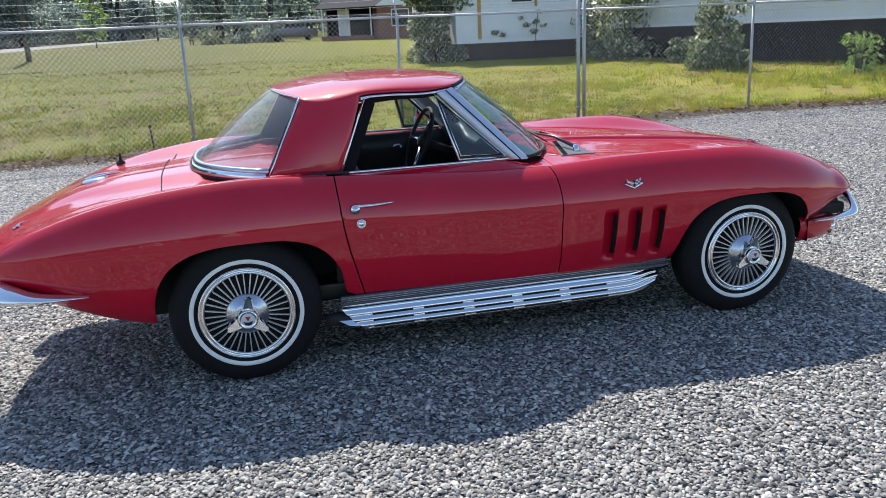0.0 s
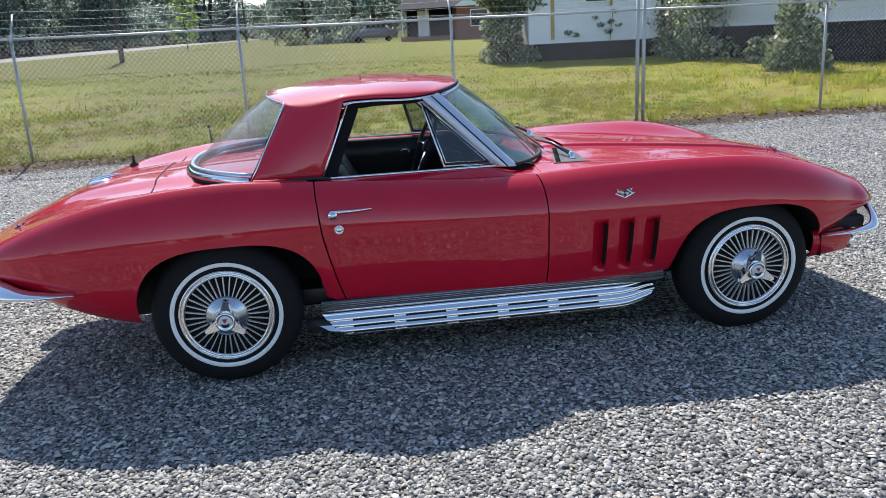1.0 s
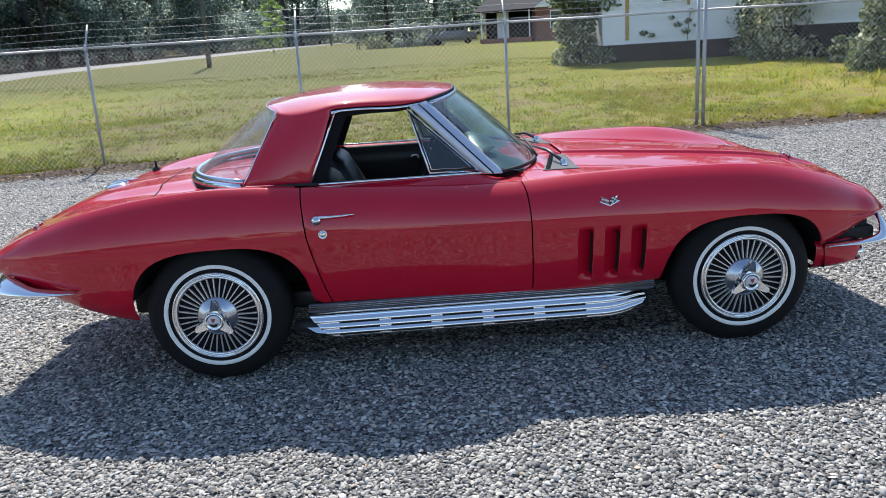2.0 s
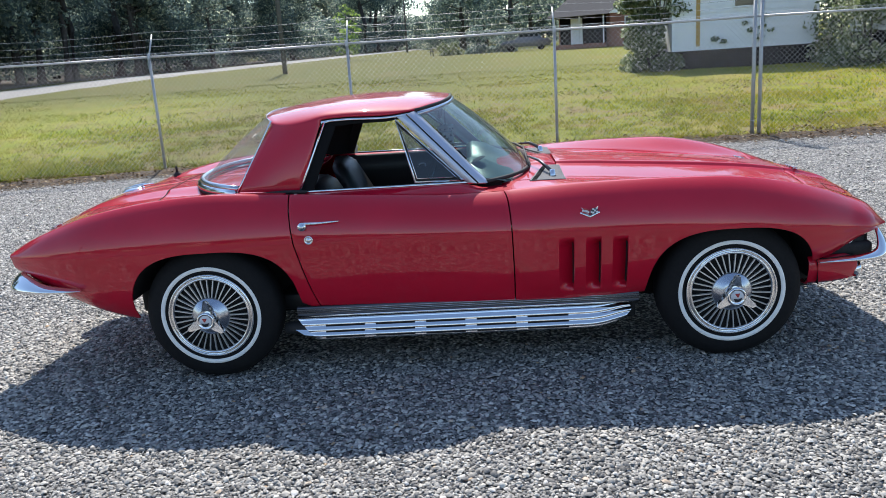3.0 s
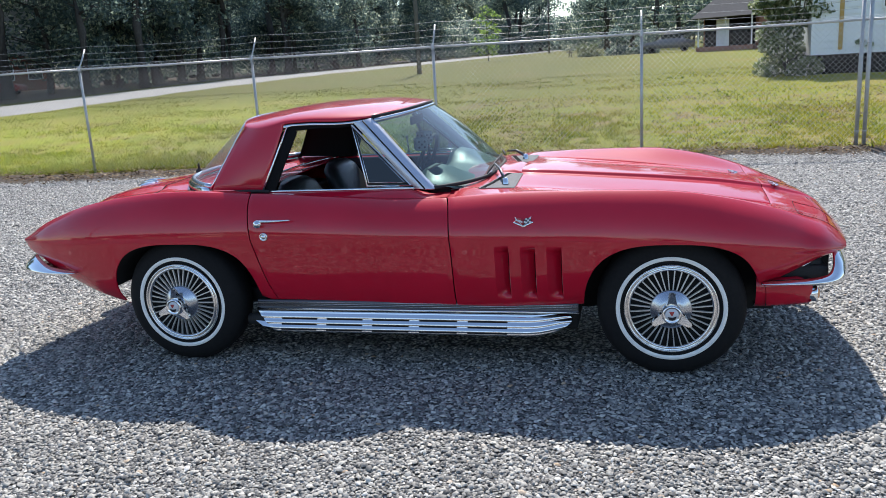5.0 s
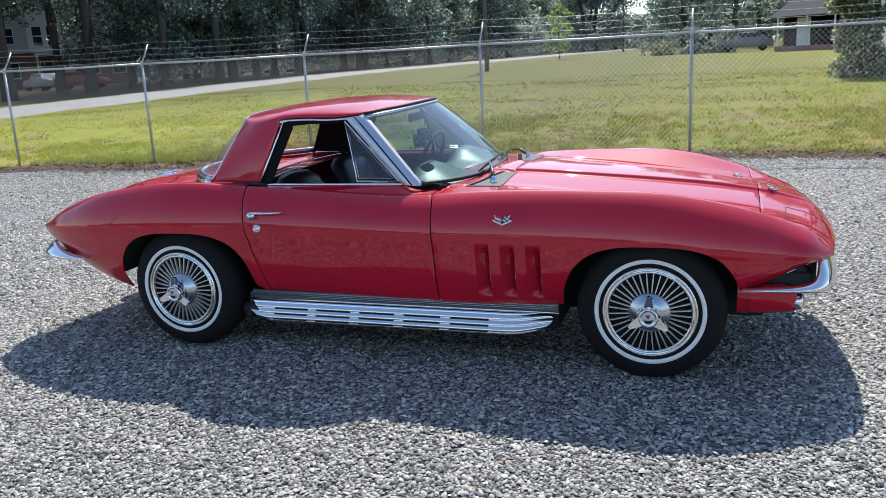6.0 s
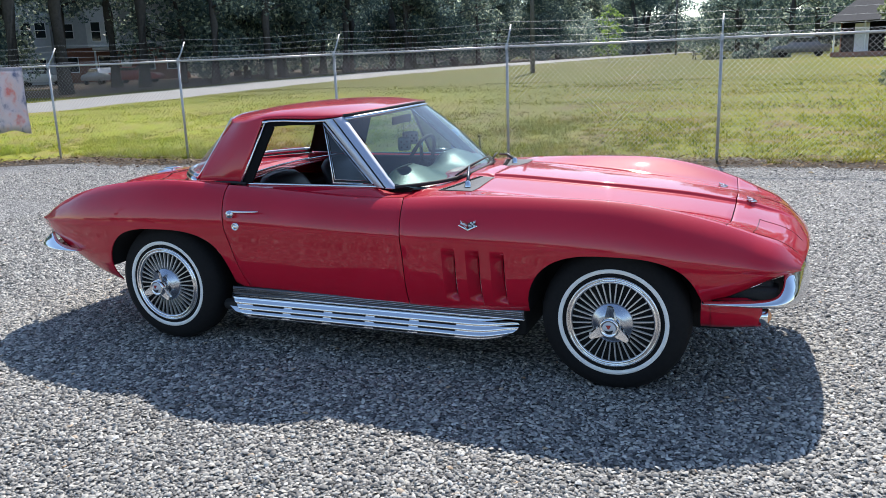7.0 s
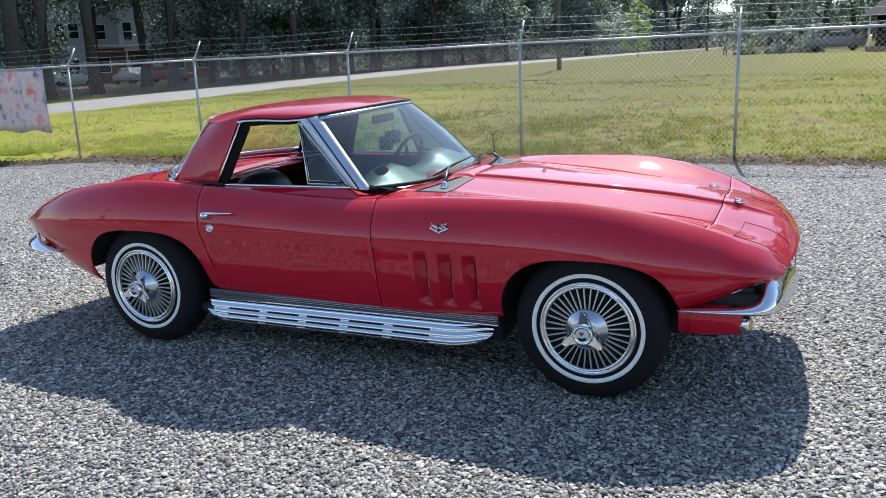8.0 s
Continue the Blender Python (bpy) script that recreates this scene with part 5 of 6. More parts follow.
# bucket seats
for y in (-0.34, 0.34):
    seat = new("seat")
    seat.parent = car
    tagged(seat, "black vinyl bucket seat")
    part_mesh = bevelled("cushion", [box(-0.60, -0.10, -0.24, 0.24, 0.40, 0.56)], VINYL, 0.06, 4)
    part("cushion", part_mesh, seat, place=pose(0, y, 0))
    P = []
    for i in range(13):
        t = i / 12
        hw = 0.245 * (1 - 0.25 * t ** 3)
        zc_ = 0.46 + 0.435 * t
        xc = -0.54 - 0.20 * t
        ring = []
        for k in range(20):
            a = 2 * math.pi * k / 20
            c, s = math.cos(a), math.sin(a)
            th = (0.085 - 0.03 * t) * (1 if i < 12 else 0.5)
            pleat = 0.006 * math.cos(8 * math.pi * c) * (c < 0.9)
            ring.append((xc + (th + pleat) * math.copysign(abs(s) ** 0.6, s), y + hw * (0.82 if i == 12 else 1) * math.copysign(abs(c) ** 0.6, c), zc_ + 0.02 * (1 - c * c)))
        P.append(ring)
    v, f = grid(P, close_v=True)
    f.append(tuple(range(12 * 20, 13 * 20)))
    shaped("backrest", (v, f), VINYL, seat, "", False)
part("console", bevelled("console", [box(-0.80, 0.20, -0.085, 0.085, 0.34, 0.60)], VINYL, 0.03, 3), cabin)
# dashboard with two hooded coves
DASH = speckled("dash_vinyl", (0.018, 0.040, 0.038), (0.030, 0.064, 0.060), 90, 0.42)
P = []
for k in range(41):
    y = -0.60 + 1.20 * k / 40
    e = 0.055 * (math.exp(-((abs(y) - 0.33) / 0.17) ** 4))
    P.append([(0.34 - 0.16 * (abs(y) / 0.62) ** 3, y, 0.868), (0.22, y, 0.880 + 0.2 * e), (0.13, y, 0.900 + 0.75 * e), (0.055, y, 0.905 + e), (0.02, y, 0.890 + e), (0.035, y, 0.86 + 0.3 * e), (0.10, y, 0.78), (0.10, y, 0.62)])
shaped("dashboard", grid(P), DASH, cabin, "black padded dashboard with two raised hoods", False)
for y in (-0.30,):
    part("gauge_recess", mesh("gauge_recess", *lathe([(0.0, 0.0), (0.045, 0.0), (0.052, -0.006)], 20, "z"), SLOT), cabin, place=pose(0.075, y - 0.10, 0.962, 0, -22, 0))
sw = new("steering_wheel")
sw.parent = car
sw.matrix_basis = pose(-0.175, 0.37, 0.858, 0, -68, 0)
tagged(sw, "thin black steering wheel with bright spokes")
part("rim", mesh("rim", *tube([(0.195 * math.cos(2 * math.pi * k / 40), 0.195 * math.sin(2 * math.pi * k / 40), 0) for k in range(40)], 0.012, 8, closed=True), BLACK), sw)
for a in (90, 210, 330):
    q = radians(a)
    part("spoke", mesh("spoke", *tube([(0.03 * math.cos(q), 0.03 * math.sin(q), -0.02), (0.19 * math.cos(q), 0.19 * math.sin(q), 0)], 0.011, 6, flat=1.0), CHROME), sw)
part("hub", mesh("hub", *lathe([(0.045, -0.06), (0.045, -0.02), (0.03, 0.0), (0.0, 0.004)], 20, "z"), BLACK), sw)
part("column", mesh("column", *tube([(0, 0, -0.02), (0, 0, -0.30)], 0.028, 10), BLACK), sw)
# rear-view mirror and the hanging dice
part("rear_view_mirror", bevelled("rear_view_mirror", [box(-0.115, -0.10, -0.12, 0.12, 1.150, 1.195)], BLACK, 0.006), cabin)
DICE = speckled("pale_plush", (0.22, 0.23, 0.25), (0.34, 0.35, 0.37), 300, 0.95)
for y, z, turn in ((-0.03, 1.035, 25), (0.06, 1.06, 60)):
    die = thing("plush_die", "pale plush die with dark spots hanging from the mirror", "plush die", "hanging dice", place=car_place @ pose(-0.085, y, z, 0, 0, turn))
    part("cube", bevelled("cube", [box(-0.036, 0.036, -0.036, 0.036, -0.036, 0.036)], DICE, 0.012, 3), die)
    dots = []
    for u, v in ((-0.016, -0.016), (0.016, 0.016), (-0.016, 0.016), (0.016, -0.016), (0.0, 0.0)):
        dots += [tube([(u, -0.0355, v), (u, -0.0375, v)], 0.006, 8), tube([(u, 0.0355, v), (u, 0.0375, v)], 0.006, 8), tube([(0.0355, u, v), (0.0375, u, v)], 0.006, 8), tube([(-0.0355, u, v), (-0.0375, u, v)], 0.006, 8)]
    part("spots", mesh("spots", *joined(*dots), SLOT), die)
    part("string", mesh("string", *tube([(0, 0, 0.036), (0.0, 0, 1.19 - z)], 0.0015, 4), BLACK), die)
# driver's outside mirror
mir = new("door_mirror")
mir.parent = car
mir.matrix_basis = pose(-0.10, 0.78, 0.90)
tagged(mir, "round chrome door mirror on a stalk")
part("stalk", mesh("stalk", *tube([(0, -0.03, -0.03), (0, 0.0, 0.05)], [0.02, 0.010], 10), CHROME), mir)
part("head", mesh("head", *lathe([(0.0, 0.05), (0.03, 0.045), (0.055, 0.02), (0.058, 0.0), (0.0, -0.002)], 24, "z"), CHROME), mir, place=pose(0, 0, 0.085, 0, 90, 0))


# ---- trees ----
BARK = speckled("grey_brown_bark", (0.035, 0.033, 0.033), (0.10, 0.092, 0.085), 6, 0.95, 0.0, 0.8, 0.05)
POLEWOOD = speckled("weathered_pole_wood", (0.085, 0.08, 0.075), (0.17, 0.16, 0.15), 5, 0.9, 0.0, 0.4, 0.02)


def leaf_material(name, stops):
    m = mat(name, stops[0][1], 0.42, spec=0.4)
    g = m.node_tree.nodes.new("ShaderNodeNewGeometry")
    col = ramp(m, g.outputs["Random Per Island"], stops)
    wire(m, col, "Base Color")
    let_light_through(m, col, 0.62)
    return m


# bluish stops carry the distant haze, the palest ones paint bright sparkle
LEAF = leaf_material("haze_blue_tree_leaves", [(0.0, (0.08, 0.125, 0.125)), (0.6, (0.17, 0.24, 0.22)), (0.82, (0.38, 0.46, 0.34)), (1.0, (0.82, 0.86, 0.68))])
LEAF_LIGHT = leaf_material("fresh_leaves", [(0.0, (0.14, 0.23, 0.05)), (0.6, (0.28, 0.42, 0.11)), (1.0, (0.42, 0.52, 0.18))])
# the palest stop paints sunlit specks into some of the leaves
LEAF_SHRUB = leaf_material("sun_specked_shrub_leaves", [(0.0, (0.08, 0.115, 0.055)), (0.6, (0.20, 0.25, 0.12)), (0.8, (0.36, 0.40, 0.24)), (1.0, (0.75, 0.76, 0.62))])


def leaf_cloud(name, centres, radii, count, size, seed, material, flat=0.8, far=False):
    """Many small leaves in and on uneven clumps; four-sided, or three-sided far away."""
    rng = np.random.default_rng(seed)
    c, r = np.array(centres, float), np.array(radii, float)
    k = rng.choice(len(c), count, p=r ** 2 / (r ** 2).sum())
    d = rng.standard_normal((count, 3))
    d /= np.linalg.norm(d, axis=1)[:, None]
    rad = r[k] * rng.uniform(0.25, 1.0, count) ** 0.5
    p = c[k] + d * rad[:, None] * [1, 1, flat]
    a, b = rng.standard_normal((count, 3)), rng.standard_normal((count, 3))
    a /= np.linalg.norm(a, axis=1)[:, None]
    b -= a * (a * b).sum(1)[:, None]
    b /= np.linalg.norm(b, axis=1)[:, None]
    s = (size * rng.uniform(0.5, 1.35, count))[:, None]
    if far:
        return tri_mesh(name, np.stack([p - a * s * 0.7, p + a * s * 0.5 - b * s * 0.6, p + a * s * 0.4 + b * s * 0.6], 1).reshape(-1, 3), np.arange(3 * count).reshape(-1, 3), material)
    P = np.stack([p - a * s, p - b * s * 0.5, p + a * s, p + b * s * 0.5], 1).reshape(-1, 3)
    return tri_mesh(name, P, np.arange(4 * count).reshape(-1, 4), material)


def tree_parts(height, seed, first_limb=0.25, spread_=0.24, leaves=2600, leaf=0.22, material=LEAF, girth=0.022):
    """A tapered, slightly bent trunk with limbs, and a crown of leaves in clumps round their ends."""
    rng = random.Random(seed)
    bend = [(rng.uniform(-0.02, 0.02) * height, rng.uniform(-0.02, 0.02) * height) for _ in range(4)]
    line = [(0, 0, -0.1)] + [(bend[i][0], bend[i][1], height * (i + 1) / 4.2) for i in range(4)]
    wood = tube(line, [height * girth * q for q in (1.25, 0.9, 0.7, 0.45, 0.15)], 9)
    tips, radii = [(*line[-1][:2], height * 0.95)], [height * 0.10]
    for i in range(26):
        z = height * (first_limb + (0.92 - first_limb) * (i + rng.random()) / 26)
        j = min(int(z / (height / 4.2)), 3)
        t = z / (height / 4.2) - j
        base = lerp3(line[j], line[j + 1], min(t, 1))
        a = rng.uniform(0, 2 * math.pi)
        ln = height * spread_ * rng.uniform(0.45, 1.1) * (1.15 - 0.6 * z / height)
        mid = (base[0] + math.cos(a) * ln * 0.55, base[1] + math.sin(a) * ln * 0.55, base[2] + ln * 0.18)
        end = (base[0] + math.cos(a) * ln, base[1] + math.sin(a) * ln, base[2] + ln * rng.uniform(-0.05, 0.35))
        wood = joined(wood, tube([base, mid, end], [height * girth * 0.3, height * girth * 0.18, 0.01], 5))
        for p, q in ((end, 0.085), (mid, 0.06)):
            tips.append((p[0] + rng.uniform(-0.3, 0.3), p[1] + rng.uniform(-0.3, 0.3), p[2] + rng.uniform(-0.2, 0.4)))
            radii.append(height * q * rng.uniform(0.7, 1.25))
    return mesh("trunk", *wood, BARK), leaf_cloud("crown", tips, radii, leaves, leaf, seed, material, far=height > 10)


def tree(kinds, label, x, y, scale, turn, group="", name="tree"):
    if y > 90 and -5.4 < math.degrees(math.atan2(x - 0.8, y + 4.3)) < -3.0:
        return None                       # the sky shows down the road
    t = thing(name, label, "tree", group, place=pose(x, y, land(x, y) - 0.05, 0, 0, turn) @ Matrix.Diagonal((scale, scale, scale, 1)))
    part("trunk", kinds[0], t)
    part("crown", kinds[1], t)
    return t


WOODS = [tree_parts(17, 20 + k, fl, sp, 8200, 0.225, LEAF, g) for k, (fl, sp, g) in enumerate(((0.10, 0.27, 0.016), (0.22, 0.22, 0.018), (0.34, 0.20, 0.019), (0.06, 0.30, 0.014)))]


def in_the_way(x, y):
    """The gap in the wood through which the parked cars and the flats show, and the flats' own plot."""
    turn, dist = math.degrees(math.atan2(x - 1.9, y + 4.1)), math.hypot(x - 1.9, y + 4.1)
    u, v = 0.766 * (x + 69.6) + 0.643 * (y - 53.4), -0.643 * (x + 69.6) + 0.766 * (y - 53.4)
    return (-50.5 < turn < -40.5 and dist < 100) or (-2 < u < 22 and -6 < v < 13)


rng = random.Random(5)
spots = []
# the wood beyond the road
for k in range(38):
    y = 12 + 118 * (k + rng.random()) / 38
    x = road_x(y) - 7.5 - abs(rng.gauss(0, 1)) * 9 - (12 if 20 < y < 42 else 0) * rng.random()
    spots.append((x, y))
for k in range(18):
    y = 5 + 150 * (k + rng.random()) / 18
    spots.append((road_x(y) - 24 - rng.random() * 30, y))
for k, (x, y) in enumerate(spots):
    if in_the_way(x, y):
        continue
    tree(WOODS[rng.randrange(4)], "tall dark broadleaf tree in the shaded wood beyond the road", x, y, rng.uniform(0.75, 1.25), rng.uniform(0, 360), "trees beyond the road")
# far end of the road and behind the far house
for k in range(46):
    x = -75 + 150 * (k + rng.random()) / 46
    y = 125 + rng.random() * 85
    if -5 < x - road_x(y) < 7:
        continue
    tree(WOODS[rng.randrange(4)], "distant tree in the hazy row behind the houses", x, y, rng.uniform(1.0, 1.5), rng.uniform(0, 360), "distant trees")
for x, y, s in ((-2, 112, 1.1), (4, 100, 1.25), (-9, 135, 1.2), (11, 92, 1.3), (18, 86, 1.35), (25, 78, 1.3), (31, 68, 1.3), (38, 57, 1.2), (28, 50, 0.9), (15, 104, 1.4), (24, 96, 1.4), (35, 84, 1.4), (44, 70, 1.3), (8, 118, 1.4), (0, 128, 1.4), (45, 52, 1.2), (50, 42, 1.2)):
    tree(WOODS[rng.randrange(4)], "leafy tree behind the far house", x, y, s, rng.uniform(0, 360), "trees behind the house")
# tall trees that close the view down the road
for k in range(11):
    a = radians(-14.5 + 0.85 * k + rng.uniform(-0.3, 0.3))
    d = 185 + rng.random() * 50
    x, y = 1 + d * math.sin(a), d * math.cos(a)
    tree(WOODS[rng.randrange(4)], "distant tree where the road bends away", x, y, rng.uniform(1.35, 1.75), rng.uniform(0, 360), "distant trees")
for k in range(9):
    a, d = radians(-37 + 1.2 * k), 128 + 20 * rng.random()
    tree(WOODS[rng.randrange(4)], "distant tree behind the flats", d * math.sin(a), d * math.cos(a) - 4, rng.uniform(1.0, 1.4), rng.uniform(0, 360), "distant trees")
# understory that closes the wood near the ground
SHRUBS = [leaf_cloud("foliage", [(rng.uniform(-1.5, 1.5), rng.uniform(-1.2, 1.2), rng.uniform(0.5, 3.2)) for _ in range(16)], [rng.uniform(0.5, 1.0) for _ in range(16)], 3200, 0.13, 60 + k, LEAF, far=True) for k in range(3)]
for k in range(48):
    y = 30 + 100 * (k + rng.random()) / 48
    x = road_x(y) - 11 - rng.random() * 15
    if in_the_way(x, y):
        continue
    b = thing("shrub", "dark understory shrub in the shade of the wood", "shrub", "understory shrubs", place=pose(x, y, land(x, y), 0, 0, rng.uniform(0, 360)) @ Matrix.Diagonal((1.7, 1.7, rng.uniform(1.1, 2.4), 1)))
    part("foliage", SHRUBS[k % 3], b)
for k in range(60):
    x = -90 + 150 * (k + rng.random()) / 60
    y = 150 + rng.random() * 70 - (0.5 * x if x > 0 else 0)
    if -5 < x - road_x(y) < 6:
        continue
    b = thing("shrub", "dark dense thicket at the far edge of the field", "shrub", "far thickets", place=pose(x, y, land(x, y) - 0.2, 0, 0, rng.uniform(0, 360)) @ Matrix.Diagonal((3.6, 3.0, rng.uniform(1.8, 3.4), 1)))
    part("foliage", SHRUBS[k % 3], b)
for k in range(26):
    y = 85 + 110 * (k + rng.random()) / 26
    for x in (road_x(y) - 8 - rng.random() * 6, road_x(y) + 7 + rng.random() * 5 if y > 118 else None):
        if x is None or (x > road_x(y) and y < 150):
            continue
        b = thing("shrub", "dark roadside thicket under the trees", "shrub", "roadside thickets", place=pose(x, y, land(x, y) - 0.2, 0, 0, rng.uniform(0, 360)) @ Matrix.Diagonal((1.8, 1.8, rng.uniform(1.0, 2.0), 1)))
        part("foliage", SHRUBS[k % 3], b)
for k in range(22):
    x, y = -112 + 42 * rng.random(), 5 + 85 * (k + rng.random()) / 22
    if in_the_way(x, y):
        continue
    b = thing("shrub", "dense thicket that closes the wood far behind the flats", "shrub", "far thickets", place=pose(x, y, land(x, y) - 0.2, 0, 0, rng.uniform(0, 360)) @ Matrix.Diagonal((3.4, 3.4, rng.uniform(2.6, 4.6), 1)))
    part("foliage", SHRUBS[k % 3], b)
for k in range(7):
    a, d = radians(-8.5 + 0.85 * k), 205 + 30 * rng.random()
    x, y = 1.5 + d * math.sin(a), d * math.cos(a)
    b = thing("shrub", "hazy thicket where the road bends away", "shrub", "far thickets", place=pose(x, y, land(x, y) - 0.2, 0, 0, rng.uniform(0, 360)) @ Matrix.Diagonal((2.6, 2.6, rng.uniform(1.6, 2.4), 1)))
    part("foliage", SHRUBS[k % 3], b)
for k in range(14):
    x, y = -78 + 44 * (k + rng.random()) / 14, 57 + 24 * rng.random() * (0.5 + 0.5 * (k % 2))
    if in_the_way(x, y):
        continue
    tree(WOODS[1 + k % 2], "tall tree shading the lawn before the flats", x, y, rng.uniform(0.95, 1.3), rng.uniform(0, 360), "trees beyond the road")
# unseen thickets added behind the camera, to darken what the car's paint reflects
for k in range(26):
    x, y = -150 + 300 * (k + rng.random()) / 26, -72 - 10 * rng.random()
    b = thing("shrub", "added unseen thicket behind the camera, reflected in the car's paint", "shrub", "far thickets", place=pose(x, y, -0.3, 0, 0, rng.uniform(0, 360)) @ Matrix.Diagonal((5.0, 5.0, rng.uniform(1.5, 2.6), 1)))
    part("foliage", SHRUBS[k % 3], b)
# big trunks close to the road
PINE = [tree_parts(20, 40 + k, 0.25, 0.20, 8000, 0.19, LEAF, 0.0175) for k in range(2)]
for x, y, s in ((-36, 26, 1.35), (-36.5, 28.2, 1.15), (-38.5, 33.5, 1.15), (-39.5, 41.5, 1.2), (-43.5, 43, 1.1), (-36, 52, 1.0), (-35.5, 64, 0.95), (-34, 75, 1.0), (-33.5, 88, 1.0), (-36, 45, 0.9)):
    tree(PINE[rng.randrange(2)], "tall tree with a thick bare trunk beside the road", x, y, s, rng.uniform(0, 360), "roadside trees")
for x, y in ((-36, 26), (-36.5, 28.2), (-38.5, 33.5), (-39.5, 41.5)):     # more of them added, hidden one behind the other, to shade the lawn
    for q in (1.26, 1.52):
        tree(PINE[rng.randrange(2)], "added tall tree hidden behind a roadside trunk, shading the lawn", 1.9 + (x - 1.9) * q, -4.1 + (y + 4.1) * q, 1.15, rng.uniform(0, 360), "roadside trees")
# sapling in the field
SAP = tree_parts(4.6, 77, 0.14, 0.30, 680, 0.13, LEAF_LIGHT, 0.014)
tree(SAP, "young tree with fresh light green leaves in the field", -13.9, 82.5, 1.2, 30)


# ---- shrubs by the houses ----
def shrub(x, y, w, d, h, seed, material, label, count=5200, leaf=0.075, name="shrub"):
    r = random.Random(seed)
    t = thing(name, label, "shrub", place=pose(x, y, land(x, y)))
    pts, rad, stems = [], [], []
    for k in range(46):
        a, q = r.uniform(0, 2 * math.pi), r.random() ** 0.6
        z = h * r.uniform(0.02, 0.95)
        squeeze = 1 - 0.35 * (z / h) ** 2
        pts.append((w / 2 * q * math.cos(a) * squeeze, d / 2 * q * math.sin(a) * squeeze, z))
        rad.append(r.uniform(0.14, 0.26) * min(w, h))
        if k % 4 == 0:                    # leafy down to the ground
            pts[-1] = (w / 2 * math.cos(a) * 0.8, d / 2 * math.sin(a) * 0.8, rad[-1] * 0.5)
        if k % 3 == 0:
            stems.append(tube([(0.1 * math.cos(a), 0.1 * math.sin(a), -0.05), lerp3((0, 0, 0), pts[-1], 0.6), pts[-1]], [0.03, 0.02, 0.006], 5))
    part("branchwork", mesh("branchwork", *joined(*stems), BARK), t)
    part("foliage", leaf_cloud("foliage", pts, rad, count, leaf, seed, material), t)
    return t


shrub(6.45, 25.5, 2.3, 2.0, 4.3, 1, LEAF_SHRUB, "large dense green shrub against the white house corner", 17000, 0.085)
for k, (x, y, w, h) in enumerate(((12.2, 21.6, 2.3, 3.0), (12.6, 18.6, 1.1, 0.7), (11.7, 15.4, 1.4, 1.9), (12.5, 24.6, 1.9, 3.0))):
    shrub(x, y, w, w, h, 10 + k, LEAF_SHRUB, "overgrown shrub between the two pale buildings", 3400, 0.085)
shrub(13.3, 12.0, 0.9, 0.9, 0.9, 21, LEAF_LIGHT, "bright green weed clump by the dark skirting", 900, 0.05)
shrub(-2.7, 71.5, 2.6, 1.6, 1.1, 22, LEAF_SHRUB, "low grey-green bush in the field", 1400, 0.10)
for k, x in enumerate((0.2, 2.4)):
    shrub(x, 71.5, 2.4, 1.8, 2.3, 24 + k, LEAF, "dark bush in front of the far house", 2200, 0.12)

# picnic table in the field
PICNIC = thing("picnic_table", "weathered grey wooden picnic table on the grass", "picnic table", place=pose(-3.9, 74.5, land(0, 74.5), 0, 0, 15))
for k in range(5):
    part("plank", mesh("plank", *box(-0.95, 0.95, -0.36 + 0.15 * k, -0.23 + 0.15 * k, 0.72, 0.76), ASPHALT, False), PICNIC)
for s in (-1, 1):
    for k in (0, 1):
        part("bench_plank", mesh("bench_plank", *box(-0.95, 0.95, s * 0.72 - 0.13 + 0.14 * k, s * 0.72 + 0.14 * k - 0.01, 0.42, 0.46), ASPHALT, False), PICNIC)
    for t in (-1, 1):
        part("leg", mesh("leg", *tube([(s * 0.65, t * 0.70, -0.02), (s * 0.65, t * 0.25, 0.72)], 0.045, 4), POLEWOOD), PICNIC)
    part("crossbar", mesh("crossbar", *box(s * 0.65 - 0.03, s * 0.65 + 0.03, -0.8, 0.8, 0.36, 0.42), POLEWOOD, False), PICNIC)

# ---- utility poles and lines ----
CABLE = mat("grey_cable", (0.35, 0.36, 0.37), 0.5)


def utility_pole(x, y, h, r, label):
    p = thing("utility_pole", label, "utility pole", "utility poles", place=pose(x, y, land(x, y) - 0.1))
    part("pole", mesh("pole", *tube([(0, 0, 0), (0, 0, h * 0.5), (0, 0, h)], [r, r * 0.88, r * 0.75], 12), POLEWOOD), p)
    part("crossarm", bevelled("crossarm", [box(-1.1, 1.1, -0.06, 0.06, h - 0.9, h - 0.78)], POLEWOOD, 0.01), p)
    for k in (-1.0, -0.4, 0.4, 1.0):
        part("insulator", mesh("insulator", *lathe([(0.0, h - 0.62), (0.05, h - 0.66), (0.035, h - 0.70), (0.05, h - 0.78)], 8, "z"), WHITEWALL), p)
    return p


utility_pole(-12.55, 47.6, 10.5, 0.16, "grey wooden utility pole in the field")
utility_pole(-11.6, 127, 10.5, 0.15, "distant wooden utility pole by the road")
utility_pole(-30, -22, 10.5, 0.16, "wooden utility pole beside the road")
wires = thing("power_lines", "sagging grey overhead power lines", "power line")
for dx, dz, sag in ((-1.0, 0, 2.8), (-0.4, 0.02, 3.0), (0.4, 0, 2.6), (0.2, -2.2, 4.2), (0.0, -2.9, 4.6)):
    for (xa, ya), (xb, yb) in (((-12.55, 47.6), (-11.6, 127)), ((-11.6, 127), (-24, 235))):
        za, zb = land(xa, ya) + 9.9 + dz, land(xb, yb) + 9.9 + dz
        pts = [(xa + dx + (xb - xa) * k / 16, ya + (yb - ya) * k / 16, za + (zb - za) * k / 16 - sag * 4 * (k / 16) * (1 - k / 16)) for k in range(17)]
        part("cable", mesh("cable", *tube(pts, 0.022, 4), CABLE), wires)

